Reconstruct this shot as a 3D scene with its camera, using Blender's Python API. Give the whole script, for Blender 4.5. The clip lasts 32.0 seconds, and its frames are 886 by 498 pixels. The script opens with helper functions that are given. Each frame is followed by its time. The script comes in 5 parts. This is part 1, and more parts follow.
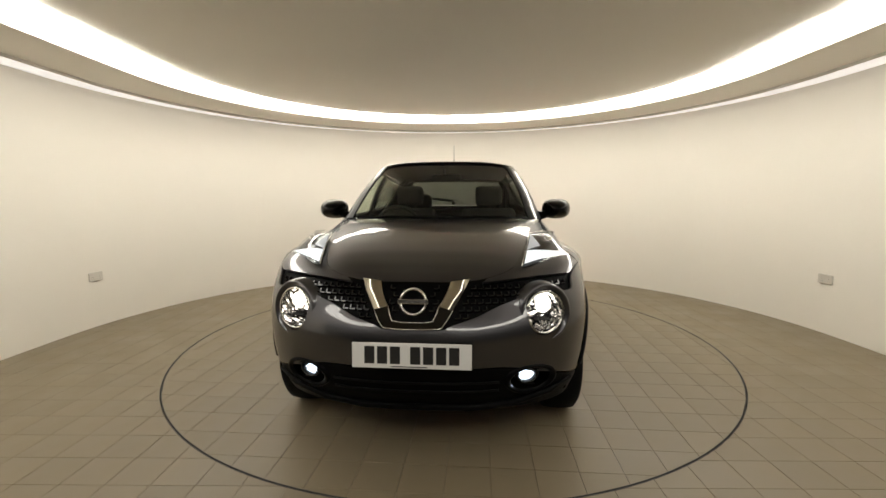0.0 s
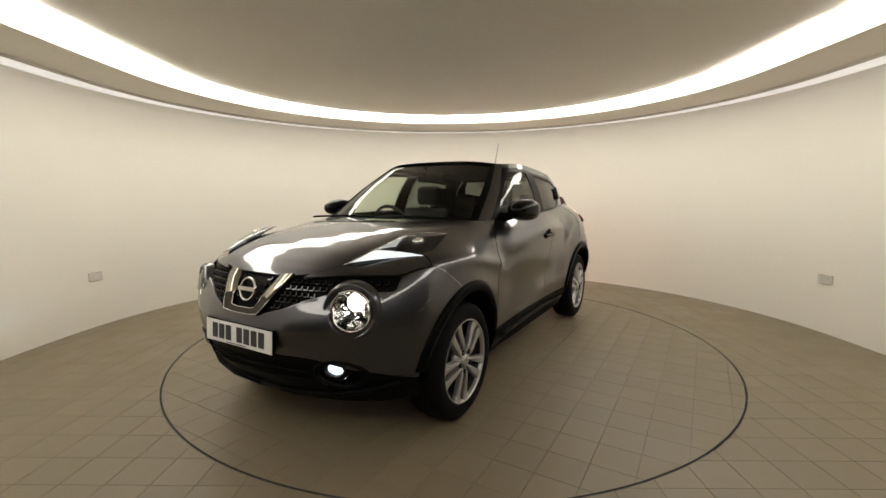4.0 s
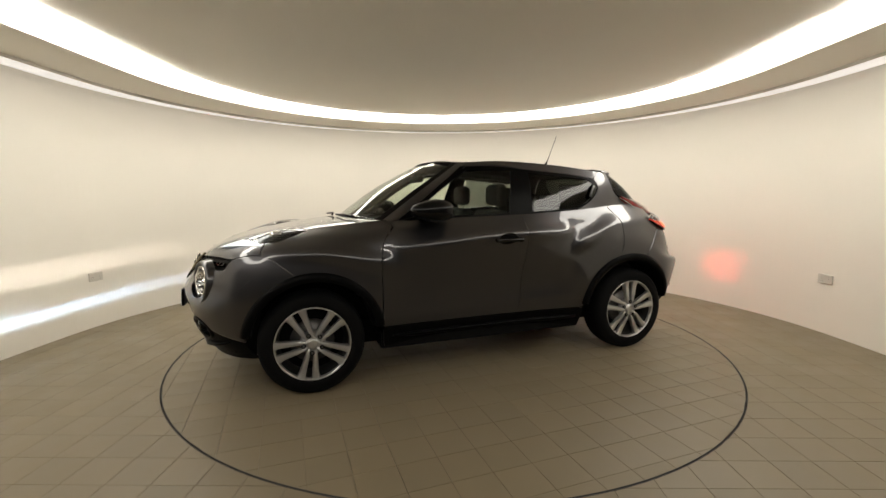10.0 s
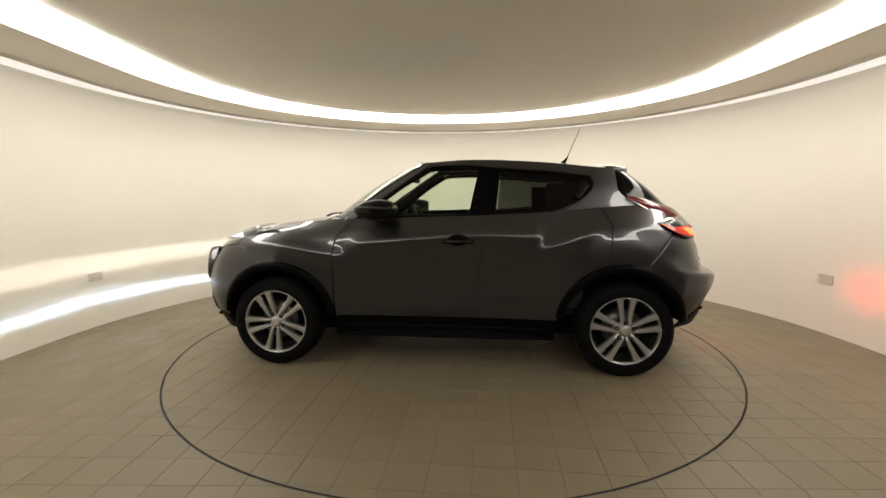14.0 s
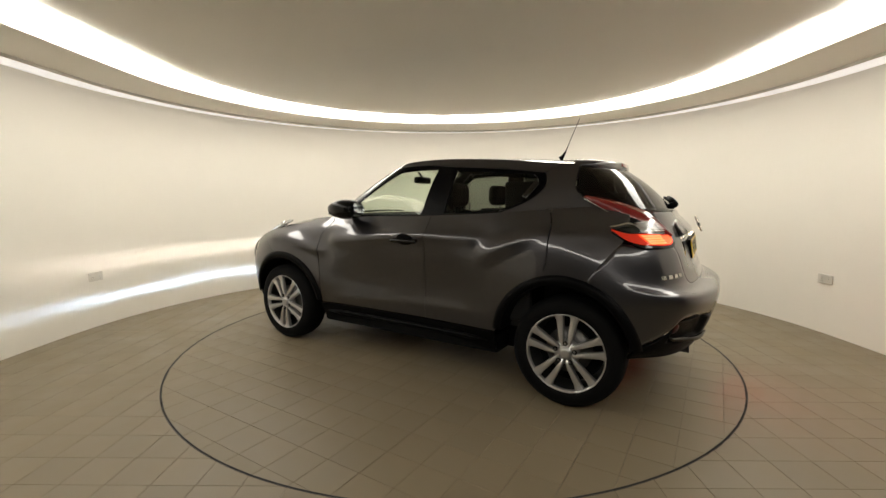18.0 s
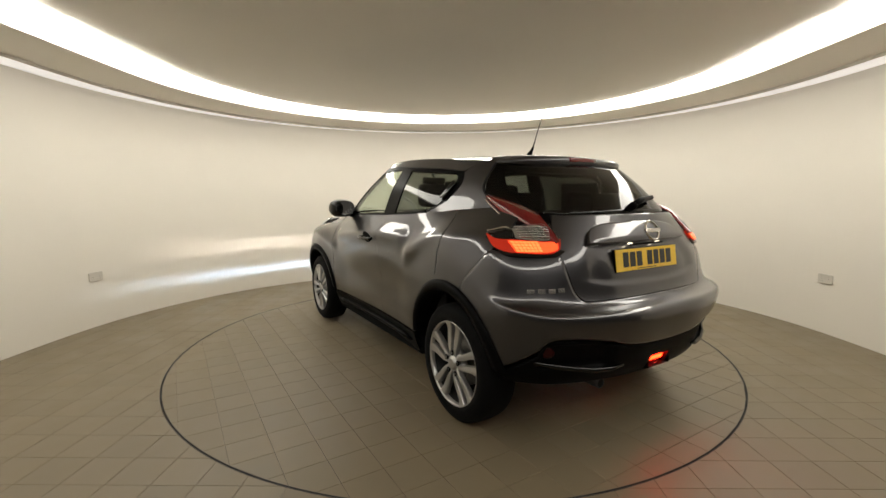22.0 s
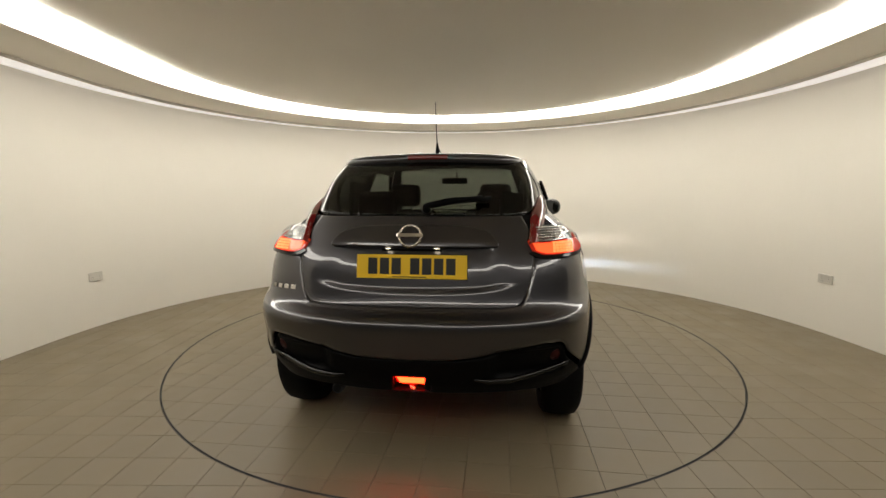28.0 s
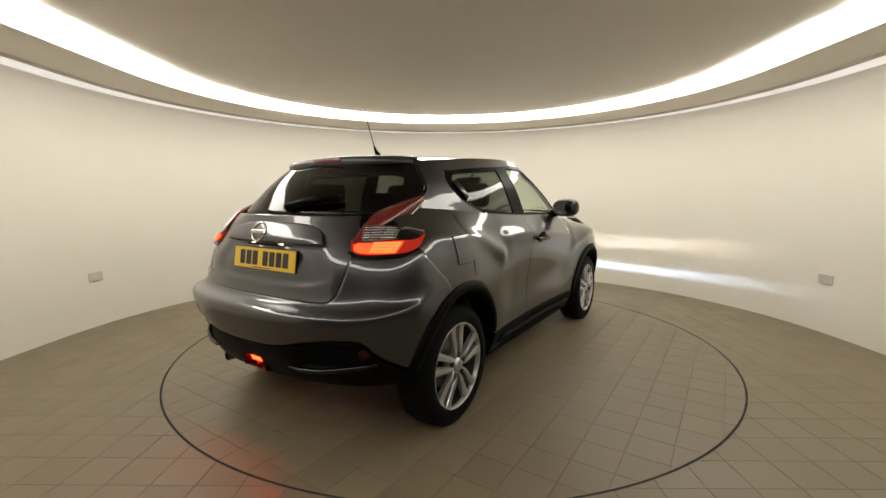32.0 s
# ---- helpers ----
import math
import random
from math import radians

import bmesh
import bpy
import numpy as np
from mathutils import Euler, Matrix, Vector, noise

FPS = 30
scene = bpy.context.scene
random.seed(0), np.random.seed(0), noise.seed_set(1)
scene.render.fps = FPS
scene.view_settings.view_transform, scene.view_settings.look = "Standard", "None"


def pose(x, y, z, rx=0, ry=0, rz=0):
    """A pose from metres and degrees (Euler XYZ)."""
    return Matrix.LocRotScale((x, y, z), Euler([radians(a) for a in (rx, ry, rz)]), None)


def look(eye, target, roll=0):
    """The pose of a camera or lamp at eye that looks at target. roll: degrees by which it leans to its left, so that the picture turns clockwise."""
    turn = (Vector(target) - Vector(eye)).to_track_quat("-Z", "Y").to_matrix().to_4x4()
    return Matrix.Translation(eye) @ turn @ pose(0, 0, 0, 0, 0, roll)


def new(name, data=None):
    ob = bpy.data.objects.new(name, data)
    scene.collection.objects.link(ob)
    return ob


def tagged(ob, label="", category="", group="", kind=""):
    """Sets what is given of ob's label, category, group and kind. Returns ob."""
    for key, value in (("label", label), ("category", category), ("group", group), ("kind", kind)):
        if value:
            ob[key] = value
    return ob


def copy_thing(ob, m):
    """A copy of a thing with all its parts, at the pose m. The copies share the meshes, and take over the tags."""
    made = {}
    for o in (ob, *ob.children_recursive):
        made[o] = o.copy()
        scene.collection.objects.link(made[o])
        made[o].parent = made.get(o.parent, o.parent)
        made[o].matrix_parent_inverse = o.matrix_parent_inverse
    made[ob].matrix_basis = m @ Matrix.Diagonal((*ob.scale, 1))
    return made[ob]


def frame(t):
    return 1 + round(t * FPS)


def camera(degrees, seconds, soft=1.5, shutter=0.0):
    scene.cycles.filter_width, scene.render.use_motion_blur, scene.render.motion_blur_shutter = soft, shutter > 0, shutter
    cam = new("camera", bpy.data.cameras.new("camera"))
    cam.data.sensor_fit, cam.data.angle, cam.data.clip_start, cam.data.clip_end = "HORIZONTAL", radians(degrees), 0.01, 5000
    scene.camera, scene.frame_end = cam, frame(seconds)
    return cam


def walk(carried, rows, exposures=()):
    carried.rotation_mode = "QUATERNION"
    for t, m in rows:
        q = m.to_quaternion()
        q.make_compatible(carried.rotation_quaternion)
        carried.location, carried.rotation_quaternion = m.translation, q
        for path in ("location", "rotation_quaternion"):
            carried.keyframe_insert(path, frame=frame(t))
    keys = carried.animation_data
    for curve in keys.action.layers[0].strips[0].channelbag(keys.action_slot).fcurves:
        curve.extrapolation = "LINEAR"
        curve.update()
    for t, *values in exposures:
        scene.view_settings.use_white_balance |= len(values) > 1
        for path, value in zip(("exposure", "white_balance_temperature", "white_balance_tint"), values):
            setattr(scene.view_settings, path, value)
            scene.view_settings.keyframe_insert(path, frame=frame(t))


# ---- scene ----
cam = camera(90.83, 32.0, soft=1.5)
EYE = Vector((-3.878, 0.014, 1.248))
YAW, PITCH = radians(0.759), radians(-6.584)
AIM = EYE + Vector((math.cos(PITCH) * math.cos(YAW), math.cos(PITCH) * math.sin(YAW), math.sin(PITCH)))
walk(cam, [(0.0, look(EYE, AIM, -0.173)), (32.0, look(EYE, AIM, -0.173))],
     [(0.0, 0.26), (1.5, 0.20), (3.0, 0.05), (6.0, 0.05), (9.0, 0.09), (11.0, 0.24), (13.0, 0.27), (16.0, 0.24), (18.0, 0.19), (20.0, 0.10), (23.0, 0.03), (25.0, -0.10), (26.5, -0.03), (28.0, 0.07), (30.0, 0.16), (32.0, 0.08)])

# turning: degrees at the start and degrees a second, and where the axis lies under the car
TURN_START, TURN_RATE = 175.92, -6.518
AXIS_X, AXIS_Y = 0.021, 0.028

# ---- light ----
world = bpy.data.worlds.new("world")
world.use_nodes = True
world.node_tree.nodes["Background"].inputs[0].default_value = (0.0, 0.0, 0.0, 1)
world.node_tree.nodes["Background"].inputs[1].default_value = 0.0
scene.world = world
RING_LIGHT = 8.3
COVE_GLOW = 0.55


# ---- materials ----
def material(name, colour, rough=0.5, metal=0.0, coat=0.0, noise_scale=0.0, noise_amount=0.0, bump=0.0, bump_scale=200.0,
             emit=None, emit_strength=0.0, rough_vary=0.0, alpha=None, spec=None):
    m = bpy.data.materials.new(name)
    m.use_nodes = True
    nt = m.node_tree
    b = nt.nodes["Principled BSDF"]
    b.inputs["Base Color"].default_value = (*colour, 1)
    b.inputs["Roughness"].default_value = rough
    b.inputs["Metallic"].default_value = metal
    b.inputs["Coat Weight"].default_value = coat
    b.inputs["Coat Roughness"].default_value = 0.03
    if spec is not None:
        b.inputs["Specular IOR Level"].default_value = spec
    if emit:
        b.inputs["Emission Color"].default_value = (*emit, 1)
        b.inputs["Emission Strength"].default_value = emit_strength
    if noise_amount or bump or rough_vary:
        tc = nt.nodes.new("ShaderNodeTexCoord")
    if noise_amount or rough_vary:
        big = nt.nodes.new("ShaderNodeTexNoise")
        big.inputs["Scale"].default_value = noise_scale
        big.inputs["Detail"].default_value = 6
        big.inputs["Roughness"].default_value = 0.6
        nt.links.new(tc.outputs["Object"], big.inputs["Vector"])
    if noise_amount:
        ramp = nt.nodes.new("ShaderNodeMapRange")
        ramp.inputs["From Min"].default_value, ramp.inputs["From Max"].default_value = 0.25, 0.75
        ramp.inputs["To Min"].default_value, ramp.inputs["To Max"].default_value = 1 - noise_amount, 1 + noise_amount
        mul = nt.nodes.new("ShaderNodeVectorMath")
        mul.operation = "SCALE"
        mul.inputs[0].default_value = colour
        nt.links.new(big.outputs["Fac"], ramp.inputs["Value"])
        nt.links.new(ramp.outputs["Result"], mul.inputs["Scale"])
        nt.links.new(mul.outputs["Vector"], b.inputs["Base Color"])
    if rough_vary:
        rr = nt.nodes.new("ShaderNodeMapRange")
        rr.inputs["From Min"].default_value, rr.inputs["From Max"].default_value = 0.3, 0.7
        rr.inputs["To Min"].default_value, rr.inputs["To Max"].default_value = rough - rough_vary, rough + rough_vary
        nt.links.new(big.outputs["Fac"], rr.inputs["Value"])
        nt.links.new(rr.outputs["Result"], b.inputs["Roughness"])
    if bump:
        fine = nt.nodes.new("ShaderNodeTexNoise")
        fine.inputs["Scale"].default_value = bump_scale
        fine.inputs["Detail"].default_value = 4
        bm_ = nt.nodes.new("ShaderNodeBump")
        bm_.inputs["Strength"].default_value = bump
        bm_.inputs["Distance"].default_value = 0.002
        nt.links.new(tc.outputs["Object"], fine.inputs["Vector"])
        nt.links.new(fine.outputs["Fac"], bm_.inputs["Height"])
        nt.links.new(bm_.outputs["Normal"], b.inputs["Normal"])
    return m


def tile_material(name, colour):
    m = material(name, colour, rough=0.47, rough_vary=0.10, noise_scale=3.0, noise_amount=0.10, bump=0.06, bump_scale=60)
    nt = m.node_tree
    b = nt.nodes["Principled BSDF"]
    info = nt.nodes.new("ShaderNodeObjectInfo")
    geo = nt.nodes.new("ShaderNodeNewGeometry")
    add = nt.nodes.new("ShaderNodeMath")
    add.operation = "ADD"
    nt.links.new(info.outputs["Random"], add.inputs[0])
    nt.links.new(geo.outputs["Random Per Island"], add.inputs[1])
    fr = nt.nodes.new("ShaderNodeMath")
    fr.operation = "FRACT"
    nt.links.new(add.outputs[0], fr.inputs[0])
    mr = nt.nodes.new("ShaderNodeMapRange")
    mr.inputs["To Min"].default_value, mr.inputs["To Max"].default_value = 0.96, 1.04
    nt.links.new(fr.outputs[0], mr.inputs["Value"])
    old = b.inputs["Base Color"].links[0].from_socket
    mul = nt.nodes.new("ShaderNodeVectorMath")
    mul.operation = "SCALE"
    nt.links.new(old, mul.inputs[0])
    nt.links.new(mr.outputs["Result"], mul.inputs["Scale"])
    nt.links.new(mul.outputs["Vector"], b.inputs["Base Color"])
    return m


def glass(name, tint, rough=0.0):
    m = bpy.data.materials.new(name)
    m.use_nodes = True
    nt = m.node_tree
    nt.nodes.clear()
    out = nt.nodes.new("ShaderNodeOutputMaterial")
    tr = nt.nodes.new("ShaderNodeBsdfTransparent")
    tr.inputs["Color"].default_value = (*tint, 1)
    gl = nt.nodes.new("ShaderNodeBsdfGlossy")
    gl.inputs["Roughness"].default_value = rough
    mix = nt.nodes.new("ShaderNodeMixShader")
    lw = nt.nodes.new("ShaderNodeLayerWeight")
    lw.inputs["Blend"].default_value = 0.5
    pw = nt.nodes.new("ShaderNodeMath")
    pw.operation = "POWER"
    pw.inputs[1].default_value = 4.5
    fr = nt.nodes.new("ShaderNodeMath")
    fr.operation = "MULTIPLY_ADD"
    fr.inputs[1].default_value, fr.inputs[2].default_value = 0.9, 0.03
    nt.links.new(lw.outputs["Facing"], pw.inputs[0])
    nt.links.new(pw.outputs[0], fr.inputs[0])
    nt.links.new(fr.outputs[0], mix.inputs[0])
    nt.links.new(tr.outputs[0], mix.inputs[1])
    nt.links.new(gl.outputs[0], mix.inputs[2])
    nt.links.new(mix.outputs[0], out.inputs["Surface"])
    return m


WALL = material("cream_wall_paint", (0.78, 0.742, 0.666), rough=0.65, noise_scale=1.2, noise_amount=0.02, bump=0.05, bump_scale=90)
# near black for the unseen back wall, to keep reflections in the car dark
DARK_WALL = material("unseen_dark_wall", (0.035, 0.033, 0.030), rough=0.7, noise_scale=1.2, noise_amount=0.1, bump=0.05, bump_scale=90)
CEILING = material("white_ceiling_paint", (0.92, 0.88, 0.80), rough=0.75, noise_scale=0.8, noise_amount=0.02, bump=0.04, bump_scale=120)
DIFFUSER = material("lit_diffuser", (0.9, 0.9, 0.9), emit=(1.0, 0.955, 0.86), emit_strength=RING_LIGHT)
# the panel's own glow stands in for light from a strip behind the lip
COVE = material("glowing_cove_panel", (0.8, 0.8, 0.8), rough=0.6, emit=(1.0, 0.95, 0.90), emit_strength=COVE_GLOW)
# greyer than the ceiling: the shaded upright edge of the rim, put into the colour
LIP = material("shade_grey_cove_lip", (0.66, 0.63, 0.57), rough=0.6, noise_scale=3, noise_amount=0.05)
TILE = tile_material("beige_floor_tile", (0.160, 0.128, 0.079))
GROUT = material("tile_grout", (0.130, 0.104, 0.065), rough=0.9, noise_scale=2.5, noise_amount=0.5)
STEEL = material("dark_steel_rim", (0.012, 0.0115, 0.0105), rough=0.42, metal=0.5, noise_scale=30, noise_amount=0.2)
GAP = material("black_gap", (0.006, 0.006, 0.006), rough=0.8, spec=0.05)
SOCKET = material("white_socket_plastic", (0.56, 0.53, 0.47), rough=0.35)

PAINT = material("gunmetal_car_paint", (0.0560, 0.0550, 0.0590), rough=0.36, metal=0.95, coat=1.0, spec=0.1, bump=0.03, bump_scale=2500)
BLACK_GLOSS = material("gloss_black", (0.004, 0.004, 0.004), rough=0.12, spec=0.35, coat=0.0)
PILLAR_FILM = material("satin_black_pillar_film", (0.0028, 0.0028, 0.003), rough=0.32, spec=0.05)
BLACK_PLASTIC = material("black_trim_plastic", (0.0024, 0.0024, 0.0026), rough=0.42, spec=0.05, bump=0.15, bump_scale=900)
RUBBER = material("tyre_rubber", (0.0038, 0.0038, 0.004), rough=0.7, spec=0.08, bump=0.2, bump_scale=300)
ALLOY = material("silver_alloy", (0.44, 0.435, 0.425), rough=0.33, metal=0.8, coat=0.3)
ALLOY_DARK = material("dark_alloy_pocket", (0.02, 0.02, 0.02), rough=0.5, metal=0.3)
CHROME = material("chrome", (0.58, 0.56, 0.52), rough=0.10, metal=1.0)
DARK_CHROME = material("dark_chrome", (0.50, 0.47, 0.39), rough=0.12, metal=1.0)
BLACK_CHROME = material("black_chrome", (0.05, 0.048, 0.044), rough=0.14, metal=1.0)
BRAKE = material("brake_disc_steel", (0.16, 0.155, 0.15), rough=0.4, metal=0.9)
INTERIOR = material("dark_cabin_trim", (0.010, 0.010, 0.0105), rough=0.75, bump=0.1, bump_scale=500)
FABRIC = material("charcoal_seat_fabric", (0.0045, 0.0045, 0.005), rough=0.9, bump=0.3, bump_scale=1200)
GLASS_CLEAR = glass("window_glass", (0.80, 0.86, 0.78))
REAR_GLASS = glass("dark_rear_glass", (0.11, 0.118, 0.106))
GLASS_DARK = glass("privacy_glass", (0.18, 0.195, 0.175))
LENS_CLEAR = glass("clear_lamp_lens", (0.93, 0.95, 0.96))
REFLECTOR = material("lamp_reflector", (0.74, 0.72, 0.71), rough=0.14, metal=1.0)
BULB_WARM = material("lit_headlamp", (1, 1, 1), emit=(1.0, 0.93, 0.82), emit_strength=9)
BULB_COOL = material("lit_fog_lamp", (1, 1, 1), emit=(0.72, 0.86, 1.0), emit_strength=3.0)
DRL_GLOW = material("lit_daytime_lamp", (0.8, 0.8, 0.8), rough=0.25, emit=(0.90, 0.95, 1.0), emit_strength=0.72, bump=0.8, bump_scale=90)
DRL_DIM = material("lit_daytime_lamp_arm", (0.6, 0.6, 0.6), rough=0.2, metal=0.6, emit=(0.90, 0.95, 1.0), emit_strength=0.28, bump=0.8, bump_scale=90)
TAIL_GLOW = material("lit_tail_lamp", (0.5, 0.03, 0.015), rough=0.15, emit=(1.0, 0.04, 0.012), emit_strength=0.13)
TAIL_CORE = material("tail_lamp_core", (0.9, 0.2, 0.1), emit=(1.0, 0.14, 0.025), emit_strength=2.2, noise_scale=60, noise_amount=0.5)
SILVER = material("silver_lamp_plastic", (0.50, 0.485, 0.46), rough=0.16, metal=0.9, bump=0.9, bump_scale=70)
RED_FOG = material("lit_rear_fog_lamp", (0.9, 0.05, 0.02), emit=(1.0, 0.0035, 0.0006), emit_strength=120)
RED_BEAM = material("rear_fog_beam_source", (0.9, 0.05, 0.02), emit=(1.0, 0.03, 0.015), emit_strength=22000)
PLATE_GLOW = material("lit_plate_lamp", (1, 1, 1), emit=(1.0, 0.85, 0.6), emit_strength=5)
RED_PLASTIC = material("red_lamp_plastic", (0.16, 0.010, 0.010), rough=0.14, coat=0.8)
PLATE_WHITE = material("white_plate", (0.72, 0.72, 0.70), rough=0.3, coat=0.3)
PLATE_YELLOW = material("yellow_plate", (0.80, 0.52, 0.03), rough=0.3, coat=0.3)
PLATE_INK = material("black_plate_ink", (0.015, 0.015, 0.015), rough=0.4)
MIRROR_BLACK = material("mirror_cap_black", (0.0035, 0.0035, 0.0035), rough=0.22, spec=0.22)
MIRROR = material("mirror_glass", (0.85, 0.87, 0.88), rough=0.02, metal=1.0)


# ---- mesh helpers ----
def mesh_object(name, verts, faces, mat, parent=None, label="", smooth=False):
    me = bpy.data.meshes.new(name)
    me.from_pydata([tuple(v) for v in verts], [], faces)
    me.materials.append(mat)
    if smooth:
        me.polygons.foreach_set("use_smooth", [True] * len(me.polygons))
    me.update()
    ob = new(name, me)
    if parent:
        ob.parent = parent
    if label:
        ob["label"] = label
    return ob


def part(name, bm, mat, parent, label="", smooth=True):
    me = bpy.data.meshes.new(name)
    bm.to_mesh(me)
    bm.free()
    me.materials.append(mat)
    me.polygons.foreach_set("use_smooth", [smooth] * len(me.polygons))
    ob = new(name, me)
    if parent:
        ob.parent = parent
    if label:
        ob["label"] = label
    return ob


def box(bm, x0, x1, y0, y1, z0, z1, bevel=0.0, m=None, segments=2):
    made = bmesh.ops.create_cube(bm, size=1.0)["verts"]
    for v in made:
        v.co = Vector((x0 + (v.co.x + .5) * (x1 - x0), y0 + (v.co.y + .5) * (y1 - y0), z0 + (v.co.z + .5) * (z1 - z0)))
    if bevel:
        edges = {e for v in made for e in v.link_edges}
        out = bmesh.ops.bevel(bm, geom=list(edges), offset=bevel, segments=segments, affect="EDGES", profile=0.5)
        made = list({v for f in out["faces"] for v in f.verts} | {v for v in made if v.is_valid})
    if m is not None:
        bmesh.ops.transform(bm, matrix=m, verts=made)
    return made


def revolve(bm, profile, n=48, m=None, closed=False):
    """Turn a profile of (radius, height) about z."""
    rings = []
    for r, h in profile:
        rings.append([bm.verts.new((r * math.cos(2 * math.pi * i / n), r * math.sin(2 * math.pi * i / n), h)) for i in range(n)])
    for a, b in zip(rings, rings[1:]):
        for i in range(n):
            bm.faces.new((a[i], a[(i + 1) % n], b[(i + 1) % n], b[i]))
    if closed:
        bm.faces.new(rings[-1])
    verts = [v for ring in rings for v in ring]
    if m is not None:
        bmesh.ops.transform(bm, matrix=m, verts=verts)
    return verts


def tube(bm, points, radius, n=10, closed=False):
    """A round bar along points."""
    pts = [Vector(p) for p in points]
    rings = []
    count = len(pts)
    for i, p in enumerate(pts):
        a = pts[i - 1] if (i or closed) else p
        b = pts[(i + 1) % count] if (i < count - 1 or closed) else p
        d = (b - a).normalized()
        side = d.cross(Vector((0, 0, 1)))
        if side.length < 0.1:
            side = d.cross(Vector((0, 1, 0)))
        side.normalize()
        up = side.cross(d)
        r = radius[i] if isinstance(radius, (list, tuple)) else radius
        rings.append([bm.verts.new(p + r * (math.cos(2 * math.pi * k / n) * side + math.sin(2 * math.pi * k / n) * up)) for k in range(n)])
    pairs = list(zip(rings, rings[1:])) + ([(rings[-1], rings[0])] if closed else [])
    for a, b in pairs:
        for k in range(n):
            bm.faces.new((a[k], a[(k + 1) % n], b[(k + 1) % n], b[k]))
    if not closed:
        bm.faces.new(list(reversed(rings[0])))
        bm.faces.new(rings[-1])
    bmesh.ops.recalc_face_normals(bm, faces=bm.faces)


# ---- the room: an oval, two half circles with straight sides between ----
CX, CY = -0.10, 0.03
BX = -2.2


def outline(r, n=150):
    """Closed plan of a line at the distance r from the room's middle line."""
    pts = [(CX + r * math.sin(math.pi * k / n), CY - r * math.cos(math.pi * k / n)) for k in range(n + 1)]
    pts += [(CX + (BX - CX) * k / 6, CY + r) for k in range(1, 6)]
    pts += [(BX - r * math.sin(math.pi * k / 90), CY + r * math.cos(math.pi * k / 90)) for k in range(91)]
    pts += [(BX + (CX - BX) * k / 6, CY - r) for k in range(1, 6)]
    return pts


def sweep(name, profile, mat, label="", first=0, last=None):
    """A band along the room's outline: the profile is (distance, height) in order."""
    verts, faces = [], []
    cols = [outline(r) for r, _ in profile]
    whole = last is None and not first
    if last is None and first:
        cols = [c[first:] + c[:1] for c in cols]
    elif not whole:
        cols = [c[first:last + 1] for c in cols]
    count = len(cols[0])
    for (r, z), pts in zip(profile, cols):
        verts += [(x, y, z) for x, y in pts]
    for a in range(len(profile) - 1):
        for i in range(count if whole else count - 1):
            j = (i + 1) % count
            faces.append((a * count + i, a * count + j, (a + 1) * count + j, (a + 1) * count + i))
    return tagged(mesh_object(name, verts, faces, mat, label=label), label, kind="structure")


WALL_R, SOFFIT_R, SLOT_OUT, SLOT_IN = 3.49, 3.19, 2.735, 2.366
TOP = 2.30
sweep("wall_round", [(WALL_R, 0.0), (WALL_R, 2.50), (WALL_R + 0.12, 2.50), (WALL_R + 0.12, 0.0)], WALL, "plain cream painted curved wall round the turntable", last=168)
sweep("wall_round_front", [(WALL_R, 0.0), (WALL_R, 2.50), (WALL_R + 0.12, 2.50), (WALL_R + 0.12, 0.0)], WALL, "plain cream painted curved wall round the turntable", first=244)
# added wall, never in view: closes the room and gives the car dark reflections
sweep("wall_back", [(WALL_R, 0.0), (WALL_R, 2.50), (WALL_R + 0.12, 2.50), (WALL_R + 0.12, 0.0)], DARK_WALL, "unseen dark wall added behind the standpoint to darken the car's reflections", first=168, last=244)
sweep("ceiling_rim", [(SOFFIT_R, TOP), (SLOT_OUT, TOP + 0.03), (SLOT_OUT, 2.46)], CEILING, "white dropped ceiling rim along the wall")
sweep("cove_lip", [(SOFFIT_R, TOP), (SOFFIT_R + 0.002, TOP - 0.026), (SOFFIT_R + 0.012, TOP - 0.026), (SOFFIT_R + 0.014, TOP + 0.006)], LIP,
      "thin lip along the edge of the ceiling rim, its shade put into a grey colour")
# no lamp here: the cove surface itself emits the wash on the wall top
sweep("cove_panel", [(WALL_R + 0.02, TOP + 0.006), (SOFFIT_R + 0.012, TOP + 0.006)], COVE, "white cove panel between ceiling rim and wall, glowing in place of a hidden light strip")
sweep("light_ring", [(SLOT_OUT - 0.002, 2.348), (SLOT_IN + 0.002, 2.348), (SLOT_IN + 0.002, 2.378)], DIFFUSER, "bright white light slot round the ceiling")
pts = outline(SLOT_IN)
mid = bmesh.new()
low = [mid.verts.new((x, y, 2.376)) for x, y in pts]
high = [mid.verts.new((x, y, 2.50)) for x, y in pts]
mid.faces.new(list(reversed(low)))
for i in range(len(pts)):
    j = (i + 1) % len(pts)
    mid.faces.new((low[i], low[j], high[j], high[i]))
tagged(part("ceiling", mid, CEILING, None, smooth=False), "plain matt off-white ceiling panel", kind="structure")
lid = bmesh.new()
box(lid, BX - WALL_R - 0.2, CX + WALL_R + 0.2, CY - WALL_R - 0.15, CY + WALL_R + 0.15, 2.52, 2.6)
tagged(part("ceiling_slab", lid, CEILING, None, smooth=False), "plain slab over the ceiling", kind="structure")

# ---- floor and turntable ----
TT_R = 2.233
PITCH_T = 0.2028
JOINT = 0.0020


def clip_polygon(poly, inside, cross):
    out = []
    for a, b in zip(poly, poly[1:] + poly[:1]):
        ia, ib = inside(a), inside(b)
        if ia:
            out.append(a)
        if ia != ib:
            out.append(cross(a, b))
    return out


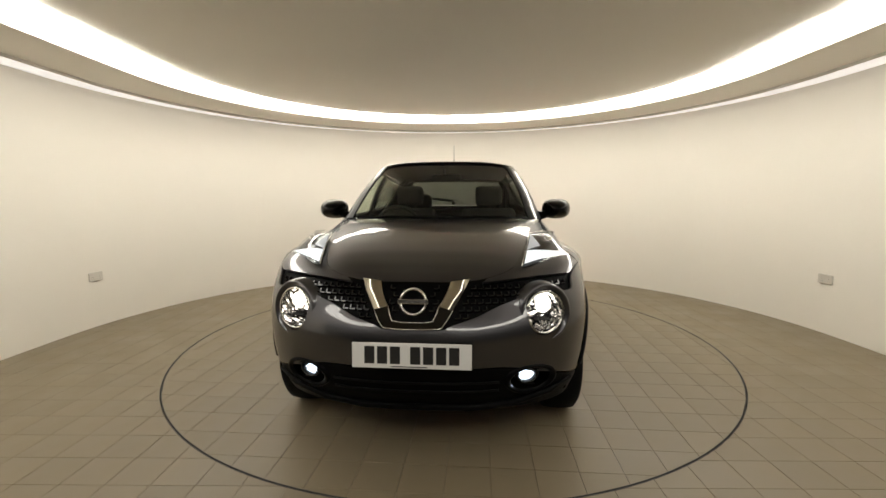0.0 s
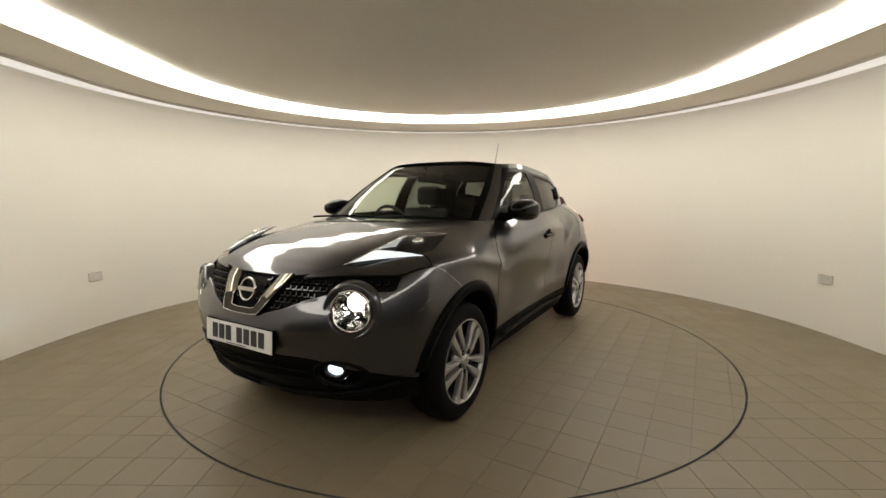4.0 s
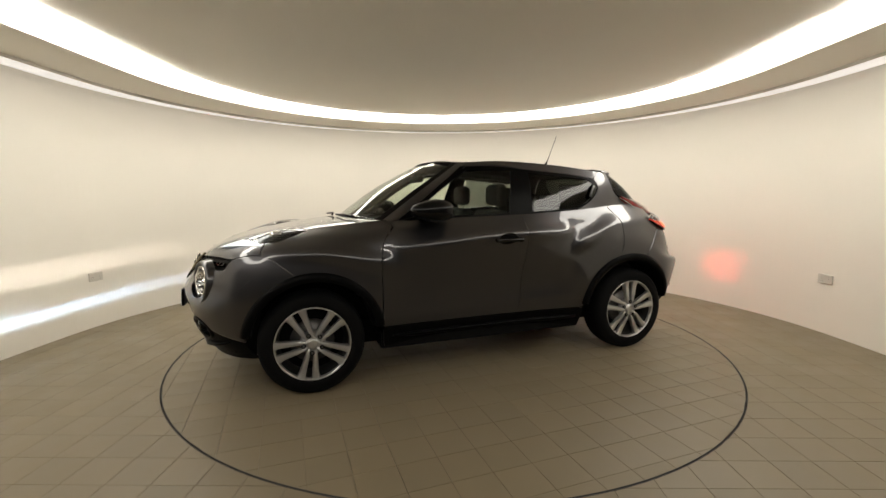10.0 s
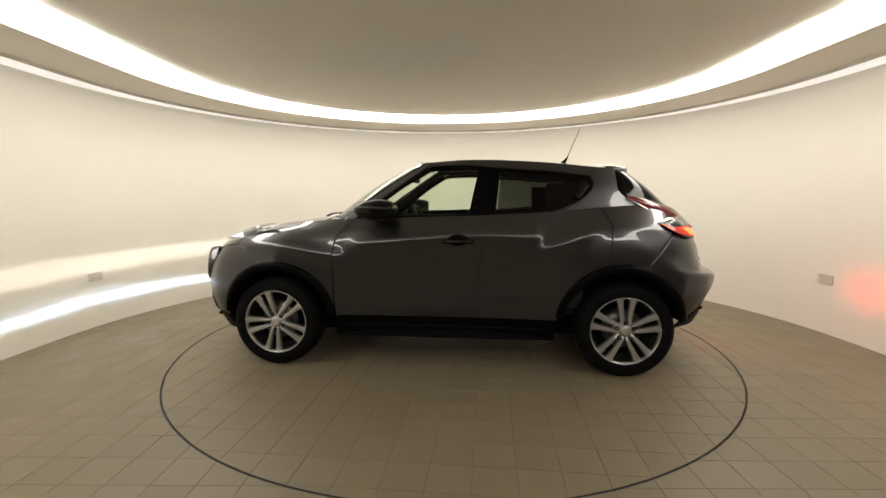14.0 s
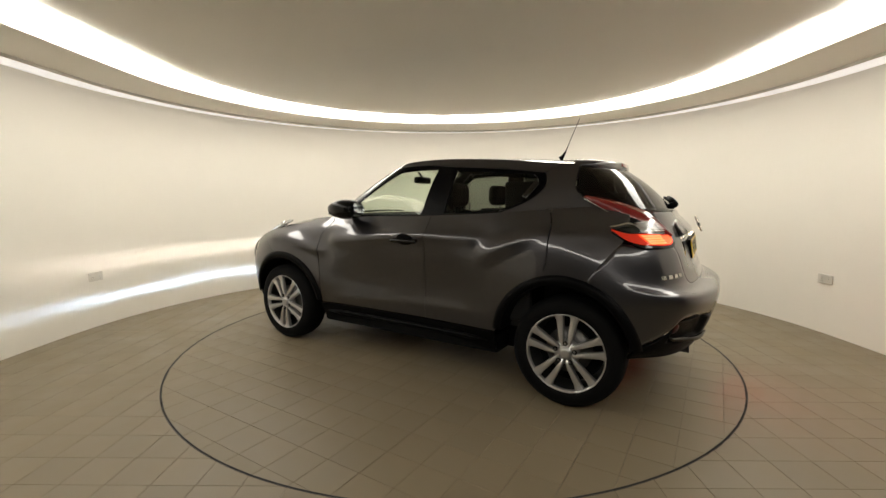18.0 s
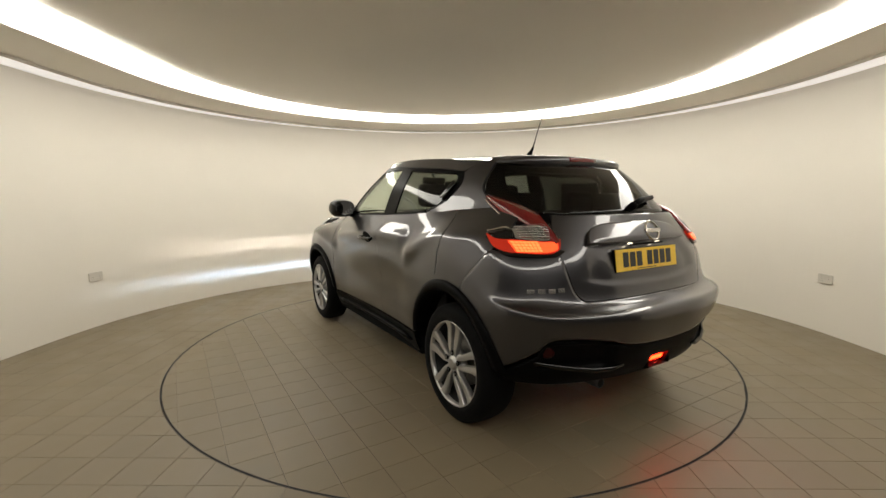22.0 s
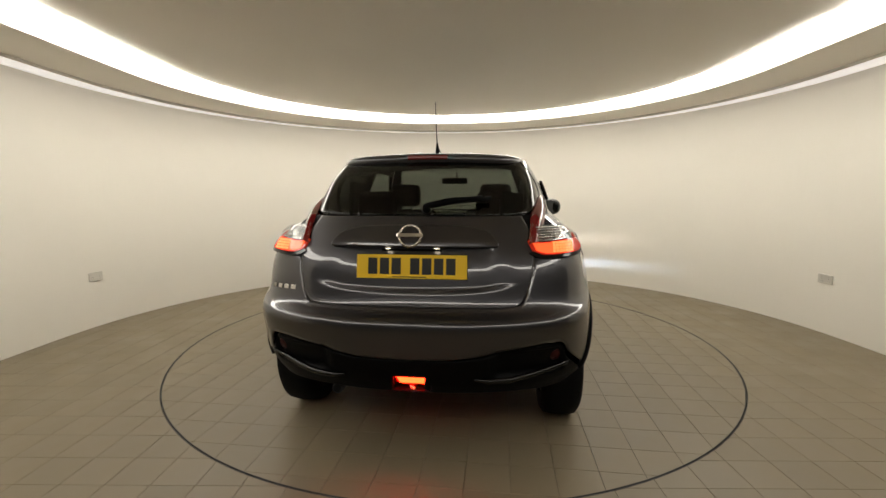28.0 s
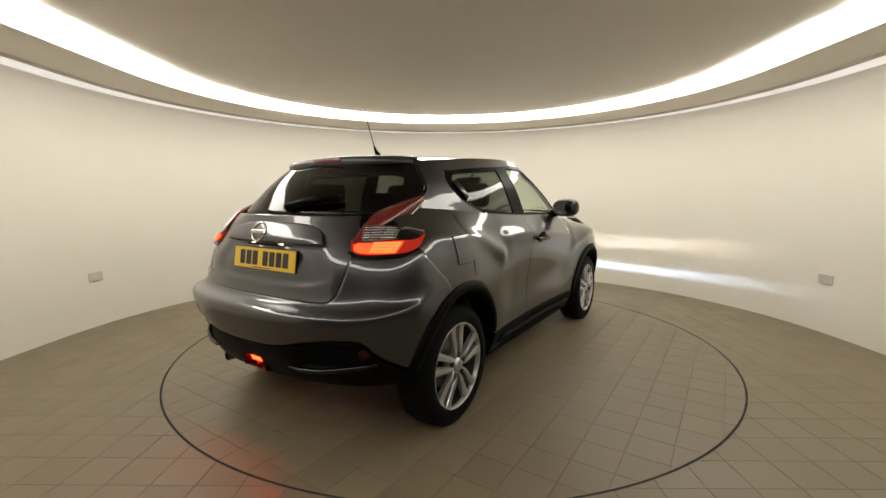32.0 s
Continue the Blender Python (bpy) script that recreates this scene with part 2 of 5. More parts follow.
def ring_cross(r):
    def cross(a, b):
        lo, hi = (a, b)
        for _ in range(24):
            m = ((lo[0] + hi[0]) / 2, (lo[1] + hi[1]) / 2)
            if (math.hypot(*m) < r) == (math.hypot(*lo) < r):
                lo = m
            else:
                hi = m
        return lo
    return cross


def tile_prism(verts, faces, poly, z0, z1, soft=0.0009):
    """A flat tile with a small worn edge."""
    n = len(poly)
    cx = sum(p[0] for p in poly) / n
    cy = sum(p[1] for p in poly) / n
    base = len(verts)
    for z, inset in ((z0, 0), (z1 - soft, 0), (z1, soft)):
        for x, y in poly:
            d = math.hypot(x - cx, y - cy) or 1
            verts.append((x - (x - cx) / d * inset, y - (y - cy) / d * inset, z))
    for k in range(2):
        for i in range(n):
            j = (i + 1) % n
            faces.append((base + k * n + i, base + k * n + j, base + (k + 1) * n + j, base + (k + 1) * n + i))
    faces.append(tuple(base + 2 * n + i for i in range(n)))


def square_tile_mesh(name, mat):
    h = PITCH_T / 2 - JOINT / 2
    v, f = [], []
    tile_prism(v, f, [(-h, -h), (h, -h), (h, h), (-h, h)], -0.012, 0.0)
    me = bpy.data.meshes.new(name)
    me.from_pydata(v, [], f)
    me.materials.append(mat)
    return me


# ---- the car: rails from the middle of the nose round the left side to the middle of the tail ----
RAIL_BOTTOM = [(1.93, 0, .25), (1.91, .32, .25), (1.80, .60, .25), (1.62, .76, .25), (1.265, .81, .25), (.80, .775, .25), (.25, .755, .25),
               (-.27, .755, .25), (-.75, .775, .25), (-1.265, .81, .26), (-1.60, .78, .34), (-1.80, .62, .352), (-1.90, .32, .352), (-1.92, 0, .35)]
RAIL_LOW = [(2.005, 0, .35), (1.975, .33, .35), (1.85, .63, .36), (1.65, .795, .36), (1.265, .86, .36), (.80, .815, .36), (.25, .792, .36),
            (-.27, .792, .36), (-.75, .818, .36), (-1.265, .865, .37), (-1.62, .825, .405), (-1.825, .638, .415), (-1.938, .335, .42), (-1.958, 0, .42)]
RAIL_WAIST = [(2.052, 0, .48), (2.022, .33, .48), (1.91, .620, .50), (1.685, .812, .51), (1.265, .88, .52), (.80, .84, .52), (.25, .825, .52),
              (-.27, .825, .52), (-.75, .845, .52), (-1.265, .882, .53), (-1.642, .846, .53), (-1.866, .664, .54), (-1.980, .335, .54), (-2.000, 0, .54)]
RAIL_MID = [(2.085, 0, .64), (2.06, .32, .64), (1.93, .61, .67), (1.69, .815, .70), (1.265, .882, .73), (.80, .842, .72), (.25, .832, .70),
            (-.27, .835, .70), (-.75, .852, .71), (-1.265, .882, .74), (-1.64, .85, .72), (-1.885, .70, .705), (-2.003, .35, .70), (-2.022, 0, .70)]
RAIL_SHOULDER = [(2.03, 0, .77), (2.0, .31, .77), (1.895, .58, .79), (1.665, .785, .86), (1.265, .855, .91), (.80, .835, .885), (.25, .852, .93),
                 (-.27, .86, .95), (-.75, .85, .93), (-1.265, .866, .955), (-1.622, .828, .800), (-1.812, .674, .768), (-1.900, .35, .757), (-1.918, 0, .756)]
RAIL_UPPER = [(1.985, 0, .835), (1.96, .29, .84), (1.86, .53, .875), (1.60, .735, .945), (1.265, .75, 1.0), (.80, .80, 1.0), (.25, .82, 1.03),
              (-.27, .83, 1.04), (-.75, .80, 1.05), (-1.265, .782, 1.08), (-1.590, .786, 1.0), (-1.764, .636, .962), (-1.845, .34, .95), (-1.858, 0, .95)]
RAIL_TOP = [(1.95, 0, .872), (1.93, .25, .875), (1.835, .44, .92), (1.55, .53, 1.0), (1.22, .585, 1.055), (.78, .70, 1.10), (.25, .755, 1.115),
            (-.27, .765, 1.13), (-.75, .75, 1.155), (-1.2, .68, 1.19), (-1.46, .62, 1.2), (-1.64, .54, 1.17), (-1.72, .3, 1.17), (-1.735, 0, 1.17)]
RAILS = (RAIL_BOTTOM, RAIL_LOW, RAIL_WAIST, RAIL_MID, RAIL_SHOULDER, RAIL_UPPER, RAIL_TOP)
# the cabin: base, bulge and roof rail, from the middle of the windscreen to the middle of the rear glass
CAB_BASE = [(1.0, 0, 1.10), (.94, .38, 1.10), (.72, .705, 1.10), (.22, .752, 1.112), (-.27, .76, 1.125), (-.75, .745, 1.15), (-1.24, .66, 1.19),
            (-1.62, .53, 1.165), (-1.735, 0, 1.165)]
CAB_MID = [(.66, 0, 1.345), (.61, .37, 1.335), (.42, .64, 1.315), (.06, .69, 1.325), (-.31, .69, 1.33), (-.75, .672, 1.335), (-1.215, .612, 1.342),
           (-1.46, .48, 1.34), (-1.555, 0, 1.345)]
CAB_TOP = [(.27, 0, 1.548), (.24, .33, 1.542), (.12, .535, 1.522), (-.1, .575, 1.533), (-.35, .58, 1.532), (-.75, .57, 1.509), (-1.15, .545, 1.470),
           (-1.30, .40, 1.484), (-1.345, 0, 1.494)]
CABIN = (CAB_BASE, CAB_MID, CAB_TOP)


class Skin:
    """A smooth sheet through rails, mirrored about the middle: at(s, v) with s along the rails and v up across them."""

    def __init__(self, rails, shape=None):
        self.shape = shape
        net = np.array(rails, float).transpose(1, 0, 2)
        flip = np.array([1, -1, 1])
        self.count, self.levels = net.shape[0], net.shape[1]
        net = np.concatenate([net[3:0:-1] * flip, net, net[-2:-5:-1] * flip])
        low, high = 2 * net[:, :1] - net[:, 1:2], 2 * net[:, -1:] - net[:, -2:-1]
        self.net = np.concatenate([low, net, high], axis=1)
        s, v = np.meshgrid(np.linspace(-0.2, self.count - 0.8, 261), np.linspace(0, self.levels - 1, 61), indexing="ij")
        self.gs, self.gv = s.ravel(), v.ravel()
        self.gp = self.at(self.gs, self.gv)

    @staticmethod
    def weights(f):
        return np.stack([-.5 * f + f * f - .5 * f ** 3, 1 - 2.5 * f * f + 1.5 * f ** 3, .5 * f + 2 * f * f - 1.5 * f ** 3, -.5 * f * f + .5 * f ** 3], -1)

    def at(self, s, v):
        s, v = np.broadcast_arrays(np.asarray(s, float), np.asarray(v, float))
        i = np.clip(np.floor(s).astype(int), -2, self.count)
        j = np.clip(np.floor(v).astype(int), 0, self.levels - 2)
        ws, wv = self.weights(s - i), self.weights(v - j)
        out = np.zeros(s.shape + (3,))
        for a in range(4):
            for b in range(4):
                out += (ws[..., a] * wv[..., b])[..., None] * self.net[np.clip(i + 2 + a, 0, self.net.shape[0] - 1), j + b]
        return self.shape(out) if self.shape else out

    def normal(self, s, v):
        e = 0.01
        n = np.cross(self.at(s + e, v) - self.at(s - e, v), self.at(s, v + e) - self.at(s, v - e))
        return n / np.maximum(np.linalg.norm(n, axis=-1, keepdims=True), 1e-9)

    def find(self, axis, a, z, s0, s1):
        """(s, v) where the coordinate on that axis is a and the height is z, between the stations s0 and s1."""
        ok = (self.gs >= s0) & (self.gs <= s1)
        d = np.where(ok, (self.gp[:, axis] - a) ** 2 + (self.gp[:, 2] - z) ** 2, 9e9)
        k = int(d.argmin())
        s, v = self.gs[k], self.gv[k]
        for _ in range(6):
            e = 1e-3
            p, ps, pv = self.at(s, v), self.at(s + e, v), self.at(s, v + e)
            m = np.array([[ps[axis] - p[axis], pv[axis] - p[axis]], [ps[2] - p[2], pv[2] - p[2]]]) / e
            if abs(np.linalg.det(m)) < 1e-5:
                break
            step = np.linalg.solve(m, [a - p[axis], z - p[2]])
            step = np.clip(step, -0.3, 0.3)
            s, v = s + step[0], v + step[1]
        return (float(s), float(v))


def step(a, b, x):
    t = np.clip((x - a) / (b - a), 0, 1)
    return t * t * (3 - 2 * t)


def body_shape(p):
    """The pressed lines: swages along wing, doors and haunch, waisted doors, and the hollow for the rear plate."""
    p = p.copy()
    x, y, z = p[..., 0], p[..., 1], p[..., 2]
    side = np.where(y < 0, -1.0, 1.0) * step(.45, .6, np.abs(y))
    wing = np.exp(-((z - (.925 - .10 * step(1.3, .7, x))) / .045) ** 2) * step(.69, .80, x) * step(1.60, 1.35, x)
    door = np.exp(-((z - (.925 + .075 * step(.7, -.3, x))) / .045) ** 2) * step(.74, .64, x) * step(-.74, -.62, x)
    rear = np.exp(-((z - (.90 + .16 * step(-.68, -1.15, x))) / .05) ** 2) * step(-.64, -.76, x) * step(-1.58, -1.3, x)
    hollow = np.exp(-((z - .60) / .13) ** 2) * step(.80, .5, x) * step(-.8, -.5, x)
    dip = np.exp(-((x - .70) / .08) ** 2) * np.exp(-((z - .95) / .10) ** 2) + .8 * np.exp(-((x + .69) / .05) ** 2) * np.exp(-((z - .96) / .09) ** 2)
    p[..., 1] += side * (.022 * wing + .020 * door + .024 * rear - .020 * hollow - .011 * dip)
    crease = np.exp(-((z - (.445 + .05 * step(.7, -.7, x))) / .028) ** 2) * step(.80, .62, x) * step(-.84, -.66, x)
    p[..., 1] += side * .005 * crease
    reach = .375 + .085 * step(1.03, .89, z) - .09 * step(.87, .81, z)
    low = .818 + .016 * (y / .4) ** 2
    plate = step(-1.6, -1.75, x) * step(reach + .05, reach - .09, np.abs(y)) * step(low - .012, low + .022, z) * step(1.05, 1.02, z)
    pod = step(-1.6, -1.75, x) * step(.35, .42, np.abs(y)) * step(.725, .68, np.abs(y)) * step(.435, .465, z) * step(.588, .56, z)
    p[..., 0] += .012 * plate + .030 * pod
    return p


BODY, CAB = Skin(RAILS, body_shape), Skin(CABIN)


def S(x, z):
    return BODY.find(0, x, z, 2.2, 11.0)


def F(y, z):
    return BODY.find(1, y, z, -0.2, 3.4)


def R(y, z):
    return BODY.find(1, y, z, 9.6, 13.2)


def CS(x, z):
    return CAB.find(0, x, z, 1.6, 7.0)


def CF(y, z):
    return CAB.find(1, y, z, -0.2, 2.3)


def CR(y, z):
    return CAB.find(1, y, z, 6.0, 8.2)


def resample(points, n, curved):
    p = np.array(points, float)
    if len(p) == 1:
        return np.repeat(p, n, axis=0)
    d = np.concatenate([[0], np.cumsum(np.hypot(*(np.diff(p, axis=0) * [1, 0.6]).T) + 1e-9)])
    t = np.linspace(0, d[-1], n)
    if not curved or len(p) < 3:
        return np.stack([np.interp(t, d, p[:, 0]), np.interp(t, d, p[:, 1])], -1)
    q = np.concatenate([2 * p[:1] - p[1:2], p, 2 * p[-1:] - p[-2:-1]])
    k = np.clip(np.searchsorted(d, t, side="right") - 1, 0, len(p) - 2)
    f = (t - d[k]) / (d[k + 1] - d[k])
    w = Skin.weights(f)
    return sum(w[:, a:a + 1] * q[k + a] for a in range(4))


def coons(bottom, top, left, right, nu, nv, curved=True):
    """Fill the region between four lines in (s, v): bottom and top run the same way, left and right run upwards."""
    B, T = resample(bottom, nu, curved), resample(top, nu, curved)
    L = resample(left or [B[0], T[0]], nv, curved)
    Rr = resample(right or [B[-1], T[-1]], nv, curved)
    u, v = np.linspace(0, 1, nu)[:, None, None], np.linspace(0, 1, nv)[None, :, None]
    g = (1 - v) * B[:, None] + v * T[:, None] + (1 - u) * L[None] + u * Rr[None]
    g -= (1 - u) * (1 - v) * B[0] + u * (1 - v) * B[-1] + (1 - u) * v * T[0] + u * v * T[-1]
    return g


def shell(skin, grid, offset=0.0, thick=0.014, gap=0.0014, bulge=0.0, keep=None, middle=False):
    """Verts and faces of a panel on a skin: the sheet, drawn in by the gap, with turned-in edges."""
    g = grid.copy()
    p0 = skin.at(g[..., 0], g[..., 1])
    if gap:
        for axis in (0, 1):
            a = np.moveaxis(g, axis, 0)
            q = np.moveaxis(p0, axis, 0)
            for e, i in ((0, 1), (-1, -2)):
                if middle and axis == 0 and e == 0:
                    continue
                d = np.linalg.norm(q[i] - q[e], axis=-1, keepdims=True)
                a[e] += (a[i] - a[e]) * np.clip(gap / np.maximum(d, 1e-6), 0, 0.6)
    nu, nv = g.shape[:2]
    p = skin.at(g[..., 0], g[..., 1])
    n = skin.normal(g[..., 0], g[..., 1])
    up = np.linspace(0, 1, nu)[:, None, None] if bulge else 0
    vp = np.linspace(0, 1, nv)[None, :, None] if bulge else 0
    off = offset + (bulge * 16 * up * (1 - up) * vp * (1 - vp) if bulge else 0)
    p = p + n * off
    verts = p.reshape(-1, 3).tolist()
    idx = np.arange(nu * nv).reshape(nu, nv)
    faces = []
    for i in range(nu - 1):
        for j in range(nv - 1):
            if keep is None or keep(p[i:i + 2, j:j + 2].reshape(-1, 3).mean(0)):
                faces.append((idx[i, j], idx[i + 1, j], idx[i + 1, j + 1], idx[i, j + 1]))
    if thick:
        open_from = nu + nv - 2 + nu - 1 if middle else None
        ring = [(i, 0) for i in range(nu)] + [(nu - 1, j) for j in range(1, nv)] + [(i, nv - 1) for i in range(nu - 2, -1, -1)] + [(0, j) for j in range(nv - 2, 0, -1)]
        base = len(verts)
        m = len(ring)
        for i, j in ring:
            verts.append(p[i, j].tolist())
        for i, j in ring:
            verts.append((p[i, j] - n[i, j] * thick).tolist())
        for k in range(m):
            if middle and k >= open_from:
                continue
            a, b = base + k, base + (k + 1) % m
            faces.append((b, a, a + m, b + m))
    mi, mj = nu // 2, nv // 2
    q = p[mi, mj], p[mi + 1, mj] if mi + 1 < nu else p[mi - 1, mj], p[mi, mj + 1] if mj + 1 < nv else p[mi, mj - 1]
    cell = np.cross(q[1] - q[0], q[2] - q[0]) @ n[mi, mj]
    if cell < 0:
        faces = [tuple(reversed(f)) for f in faces]
    return verts, [tuple(int(x) for x in f) for f in faces]


def mirrored(verts, faces):
    return [(x, -y, z) for x, y, z in verts], [tuple(reversed(f)) for f in faces]


def panel(name, data, mat, parent, label="", both=True, join=False):
    """A left panel, and its mirror on the right; joined into one mesh if it runs across the middle."""
    v, f = data
    if join:
        w, g = mirrored(v, f)
        f = list(f) + [tuple(i + len(v) for i in q) for q in g]
        v = list(v) + w
        bm = bmesh.new()
        made = [bm.verts.new(x) for x in v]
        for q in f:
            try:
                bm.faces.new([made[i] for i in q])
            except ValueError:
                pass
        bmesh.ops.remove_doubles(bm, verts=bm.verts, dist=0.0002)
        return [part(name, bm, mat, parent, label)]
    made = [mesh_object(name, v, f, mat, parent, label, smooth=True)]
    if both:
        made.append(mesh_object(name, *mirrored(v, f), mat, parent, label, smooth=True))
    return made


def both_sides(name, bm, mat, parent, label="", smooth=True):
    """A part on the left and its mirror on the right."""
    me = bpy.data.meshes.new(name)
    bm.to_mesh(me)
    bmesh.ops.scale(bm, vec=(1, -1, 1), verts=bm.verts)
    bmesh.ops.reverse_faces(bm, faces=bm.faces)
    left = new(name, me)
    me.materials.append(mat)
    me.polygons.foreach_set("use_smooth", [smooth] * len(me.polygons))
    left.parent = parent
    right = part(name, bm, mat, parent, label, smooth)
    if label:
        left["label"] = label
    return left, right


car = new("car")
tagged(car, "gunmetal grey compact crossover car with lit lamps on the turntable", "car")

ARCH_F, ARCH_R = (1.245, .345), (-1.235, .355)


def arch(centre, a0, a1, r, n, tall=1.0):
    """Points (s, v) along a wheel arch, by angle from the front, upwards."""
    return [S(centre[0] + r * math.cos(radians(a)), centre[1] + r * tall * math.sin(radians(a))) for a in np.linspace(a0, a1, n)]


AR = 0.438
# front bumper: middle to wheel arch
bumper_bottom = [F(0, .505), F(.2, .505), F(.42, .50), F(.6, .45), S(1.66, .37)]
seam_f = [S(ARCH_F[0] + AR * math.cos(radians(76)), ARCH_F[1] + AR * math.sin(radians(76))), S(1.42, .832), S(1.498, .892), S(1.548, .909)]
bumper_side = [S(1.66, .37)] + arch(ARCH_F, 18, 66, AR, 5) + seam_f
bumper_top = [F(0, .686), F(.125, .686), F(.17, .703), F(.28, .736), F(.41, .786), F(.55, .825), F(.68, .815), F(.735, .822), S(1.712, .878), S(1.63, .902), seam_f[-1]]
LAMP_Y, LAMP_Z, LAMP_R = .592, .733, .100


def no_lamp(p):
    return math.hypot((abs(p[1]) - LAMP_Y) * 1.18, p[2] - LAMP_Z) > LAMP_R and not (p[0] > 1.6 and math.hypot(abs(p[1]) - .512, (p[2] - .440) * 1.1) < .062)


panel("front_bumper", shell(BODY, coons(bumper_bottom, bumper_top, None, bumper_side, 120, 64), keep=no_lamp, middle=True), PAINT, car, join=True)
brow_bottom = [F(.30, .868), F(.40, .876), F(.52, .884), F(.63, .886), F(.72, .884), S(1.706, .886), S(1.63, .907), S(1.555, .912)]
panel("bumper_brow", shell(BODY, coons(brow_bottom, [(1.35, 6), (2.0, 6), (2.6, 6), (3.0, 6), (3.15, 6)], None, [S(1.555, .912), S(1.545, .945), (3.15, 6)], 36, 8)), PAINT, car)
# wings
wing_bottom = arch(ARCH_F, 76, 168, AR, 12)
panel("front_wing", shell(BODY, coons(wing_bottom, [(3.17, 6), (3.6, 6), (4.2, 6), (4.7, 6), (5.05, 6)],
      seam_f + [S(1.540, .945), (3.17, 6)], [S(.815, .435), S(.812, .62), S(.812, .85), S(.79, .97), S(.72, 1.06), (5.05, 6)], 40, 26)), PAINT, car)
# doors
front_edge = [S(.806, .39), S(.808, .62), S(.808, .85), S(.785, .97), S(.715, 1.06), (5.06, 6)]
mid_edge = [S(-.235, .39), S(-.25, .70), S(-.275, .95), (7.0, 6)]
rear_edge = [S(-.80, .39), S(-.835, .52), S(-.93, .672), S(-1.085, .768), S(-1.142, .86), S(-1.15, 1.03), S(-1.11, 1.17), (8.8, 6)]
panel("front_door", shell(BODY, coons([front_edge[0], S(.3, .39), mid_edge[0]], [front_edge[-1], (5.6, 6), (6.3, 6), (7.0, 6)], front_edge, mid_edge, 40, 34)), PAINT, car)
panel("rear_door", shell(BODY, coons([mid_edge[0], S(-.5, .39), rear_edge[0]], [(7.0, 6), (7.6, 6), (8.2, 6), (8.8, 6)], mid_edge, rear_edge, 34, 34)), PAINT, car)
# quarter panel, rear bumper, tailgate
joint_r = [S(-1.445, .87), S(-1.51, .955), S(-1.55, 1.0)]
quarter_left = [S(-1.09, .770), S(-1.147, .865), S(-1.155, 1.03), S(-1.115, 1.17), (8.81, 6)]
quarter_bottom = [S(-1.09, .770)] + [S(ARCH_R[0] - AR * math.cos(radians(a)), ARCH_R[1] + AR * math.sin(radians(a))) for a in np.linspace(96, 70, 5)]
panel("quarter_panel", shell(BODY, coons(quarter_bottom, [(8.81, 6), (9.3, 6), (10.0, 6), (10.5, 6)], quarter_left,
      [quarter_bottom[-1]] + joint_r + [(10.45, 6)], 26, 22)), PAINT, car)
rb_side = [S(-1.62, .40)] + [S(ARCH_R[0] - AR * math.cos(radians(a)), ARCH_R[1] + AR * math.sin(radians(a))) for a in (18, 30, 42, 54, 70)] + joint_r
rb_bottom = [R(0, .534), R(.2, .537), R(.34, .553), R(.48, .578), R(.61, .590), R(.69, .575), R(.735, .51), S(-1.66, .42), S(-1.62, .385)]
seam = [R(.49, .762), R(.528, .80), R(.548, .86), R(.560, .92), R(.568, .972)]
rb_top = [R(0, .757), R(.30, .757), R(.42, .757)] + seam + [R(.66, .985), joint_r[-1]]
panel("rear_bumper", shell(BODY, coons(rb_bottom, rb_top, None, rb_side, 56, 30), middle=True), PAINT, car, join=True)
tg_edge = seam + [R(.565, 1.03), R(.545, 1.10), R(.51, 1.165)]
panel("tailgate", shell(BODY, coons([R(0, .757), R(.30, .757), R(.42, .757), tg_edge[0]], [R(0, 1.165), R(.3, 1.165), tg_edge[-1]], None, tg_edge, 44, 60), middle=True), PAINT, car, join=True)
# filler behind the tail lamps
panel("lamp_bed", shell(BODY, coons([S(-1.55, 1.0), R(.66, .985), R(.56, .975)], [(10.45, 6), (10.8, 6), (11.15, 6)], None, None, 14, 10), offset=-0.006), BLACK_PLASTIC, car)
# dark trim below
def no_fog(p):
    return not (p[0] < -1.8 and abs(p[1] + .012) < .086 and abs(p[2] - .402) < .036)


def no_pod(p):
    return no_lamp(p) and not (p[0] > 1.6 and math.hypot((abs(p[1]) - .53) / .105, (p[2] - .422) / .066) < 1)


low_f = [(0, .0), (1, .0), (2, 0), (3, 0), (3.1, 0)]
panel("front_valance", shell(BODY, coons(low_f, [F(0, .50), F(.2, .50), F(.42, .495), F(.6, .445), S(1.665, .362)], None, None, 130, 44), offset=-0.004, keep=no_pod, middle=True), BLACK_PLASTIC, car, join=True)
panel("rear_valance", shell(BODY, coons([(13, 0), (12, 0), (11, 0), (10, 0)], [R(0, .529), R(.2, .532), R(.34, .548), R(.48, .573), R(.61, .585), R(.69, .570), R(.732, .505), S(-1.665, .415), S(-1.625, .378)], None, None, 90, 30), offset=-0.004, keep=no_fog, middle=True), BLACK_PLASTIC, car, join=True)
panel("sill", shell(BODY, coons([(5.0, 0), (6, 0), (7, 0), (8.08, 0)], [S(.81, .384), S(.3, .384), S(-.3, .384), S(-.80, .384)], None, None, 40, 8), offset=0.008), BLACK_PLASTIC, car)


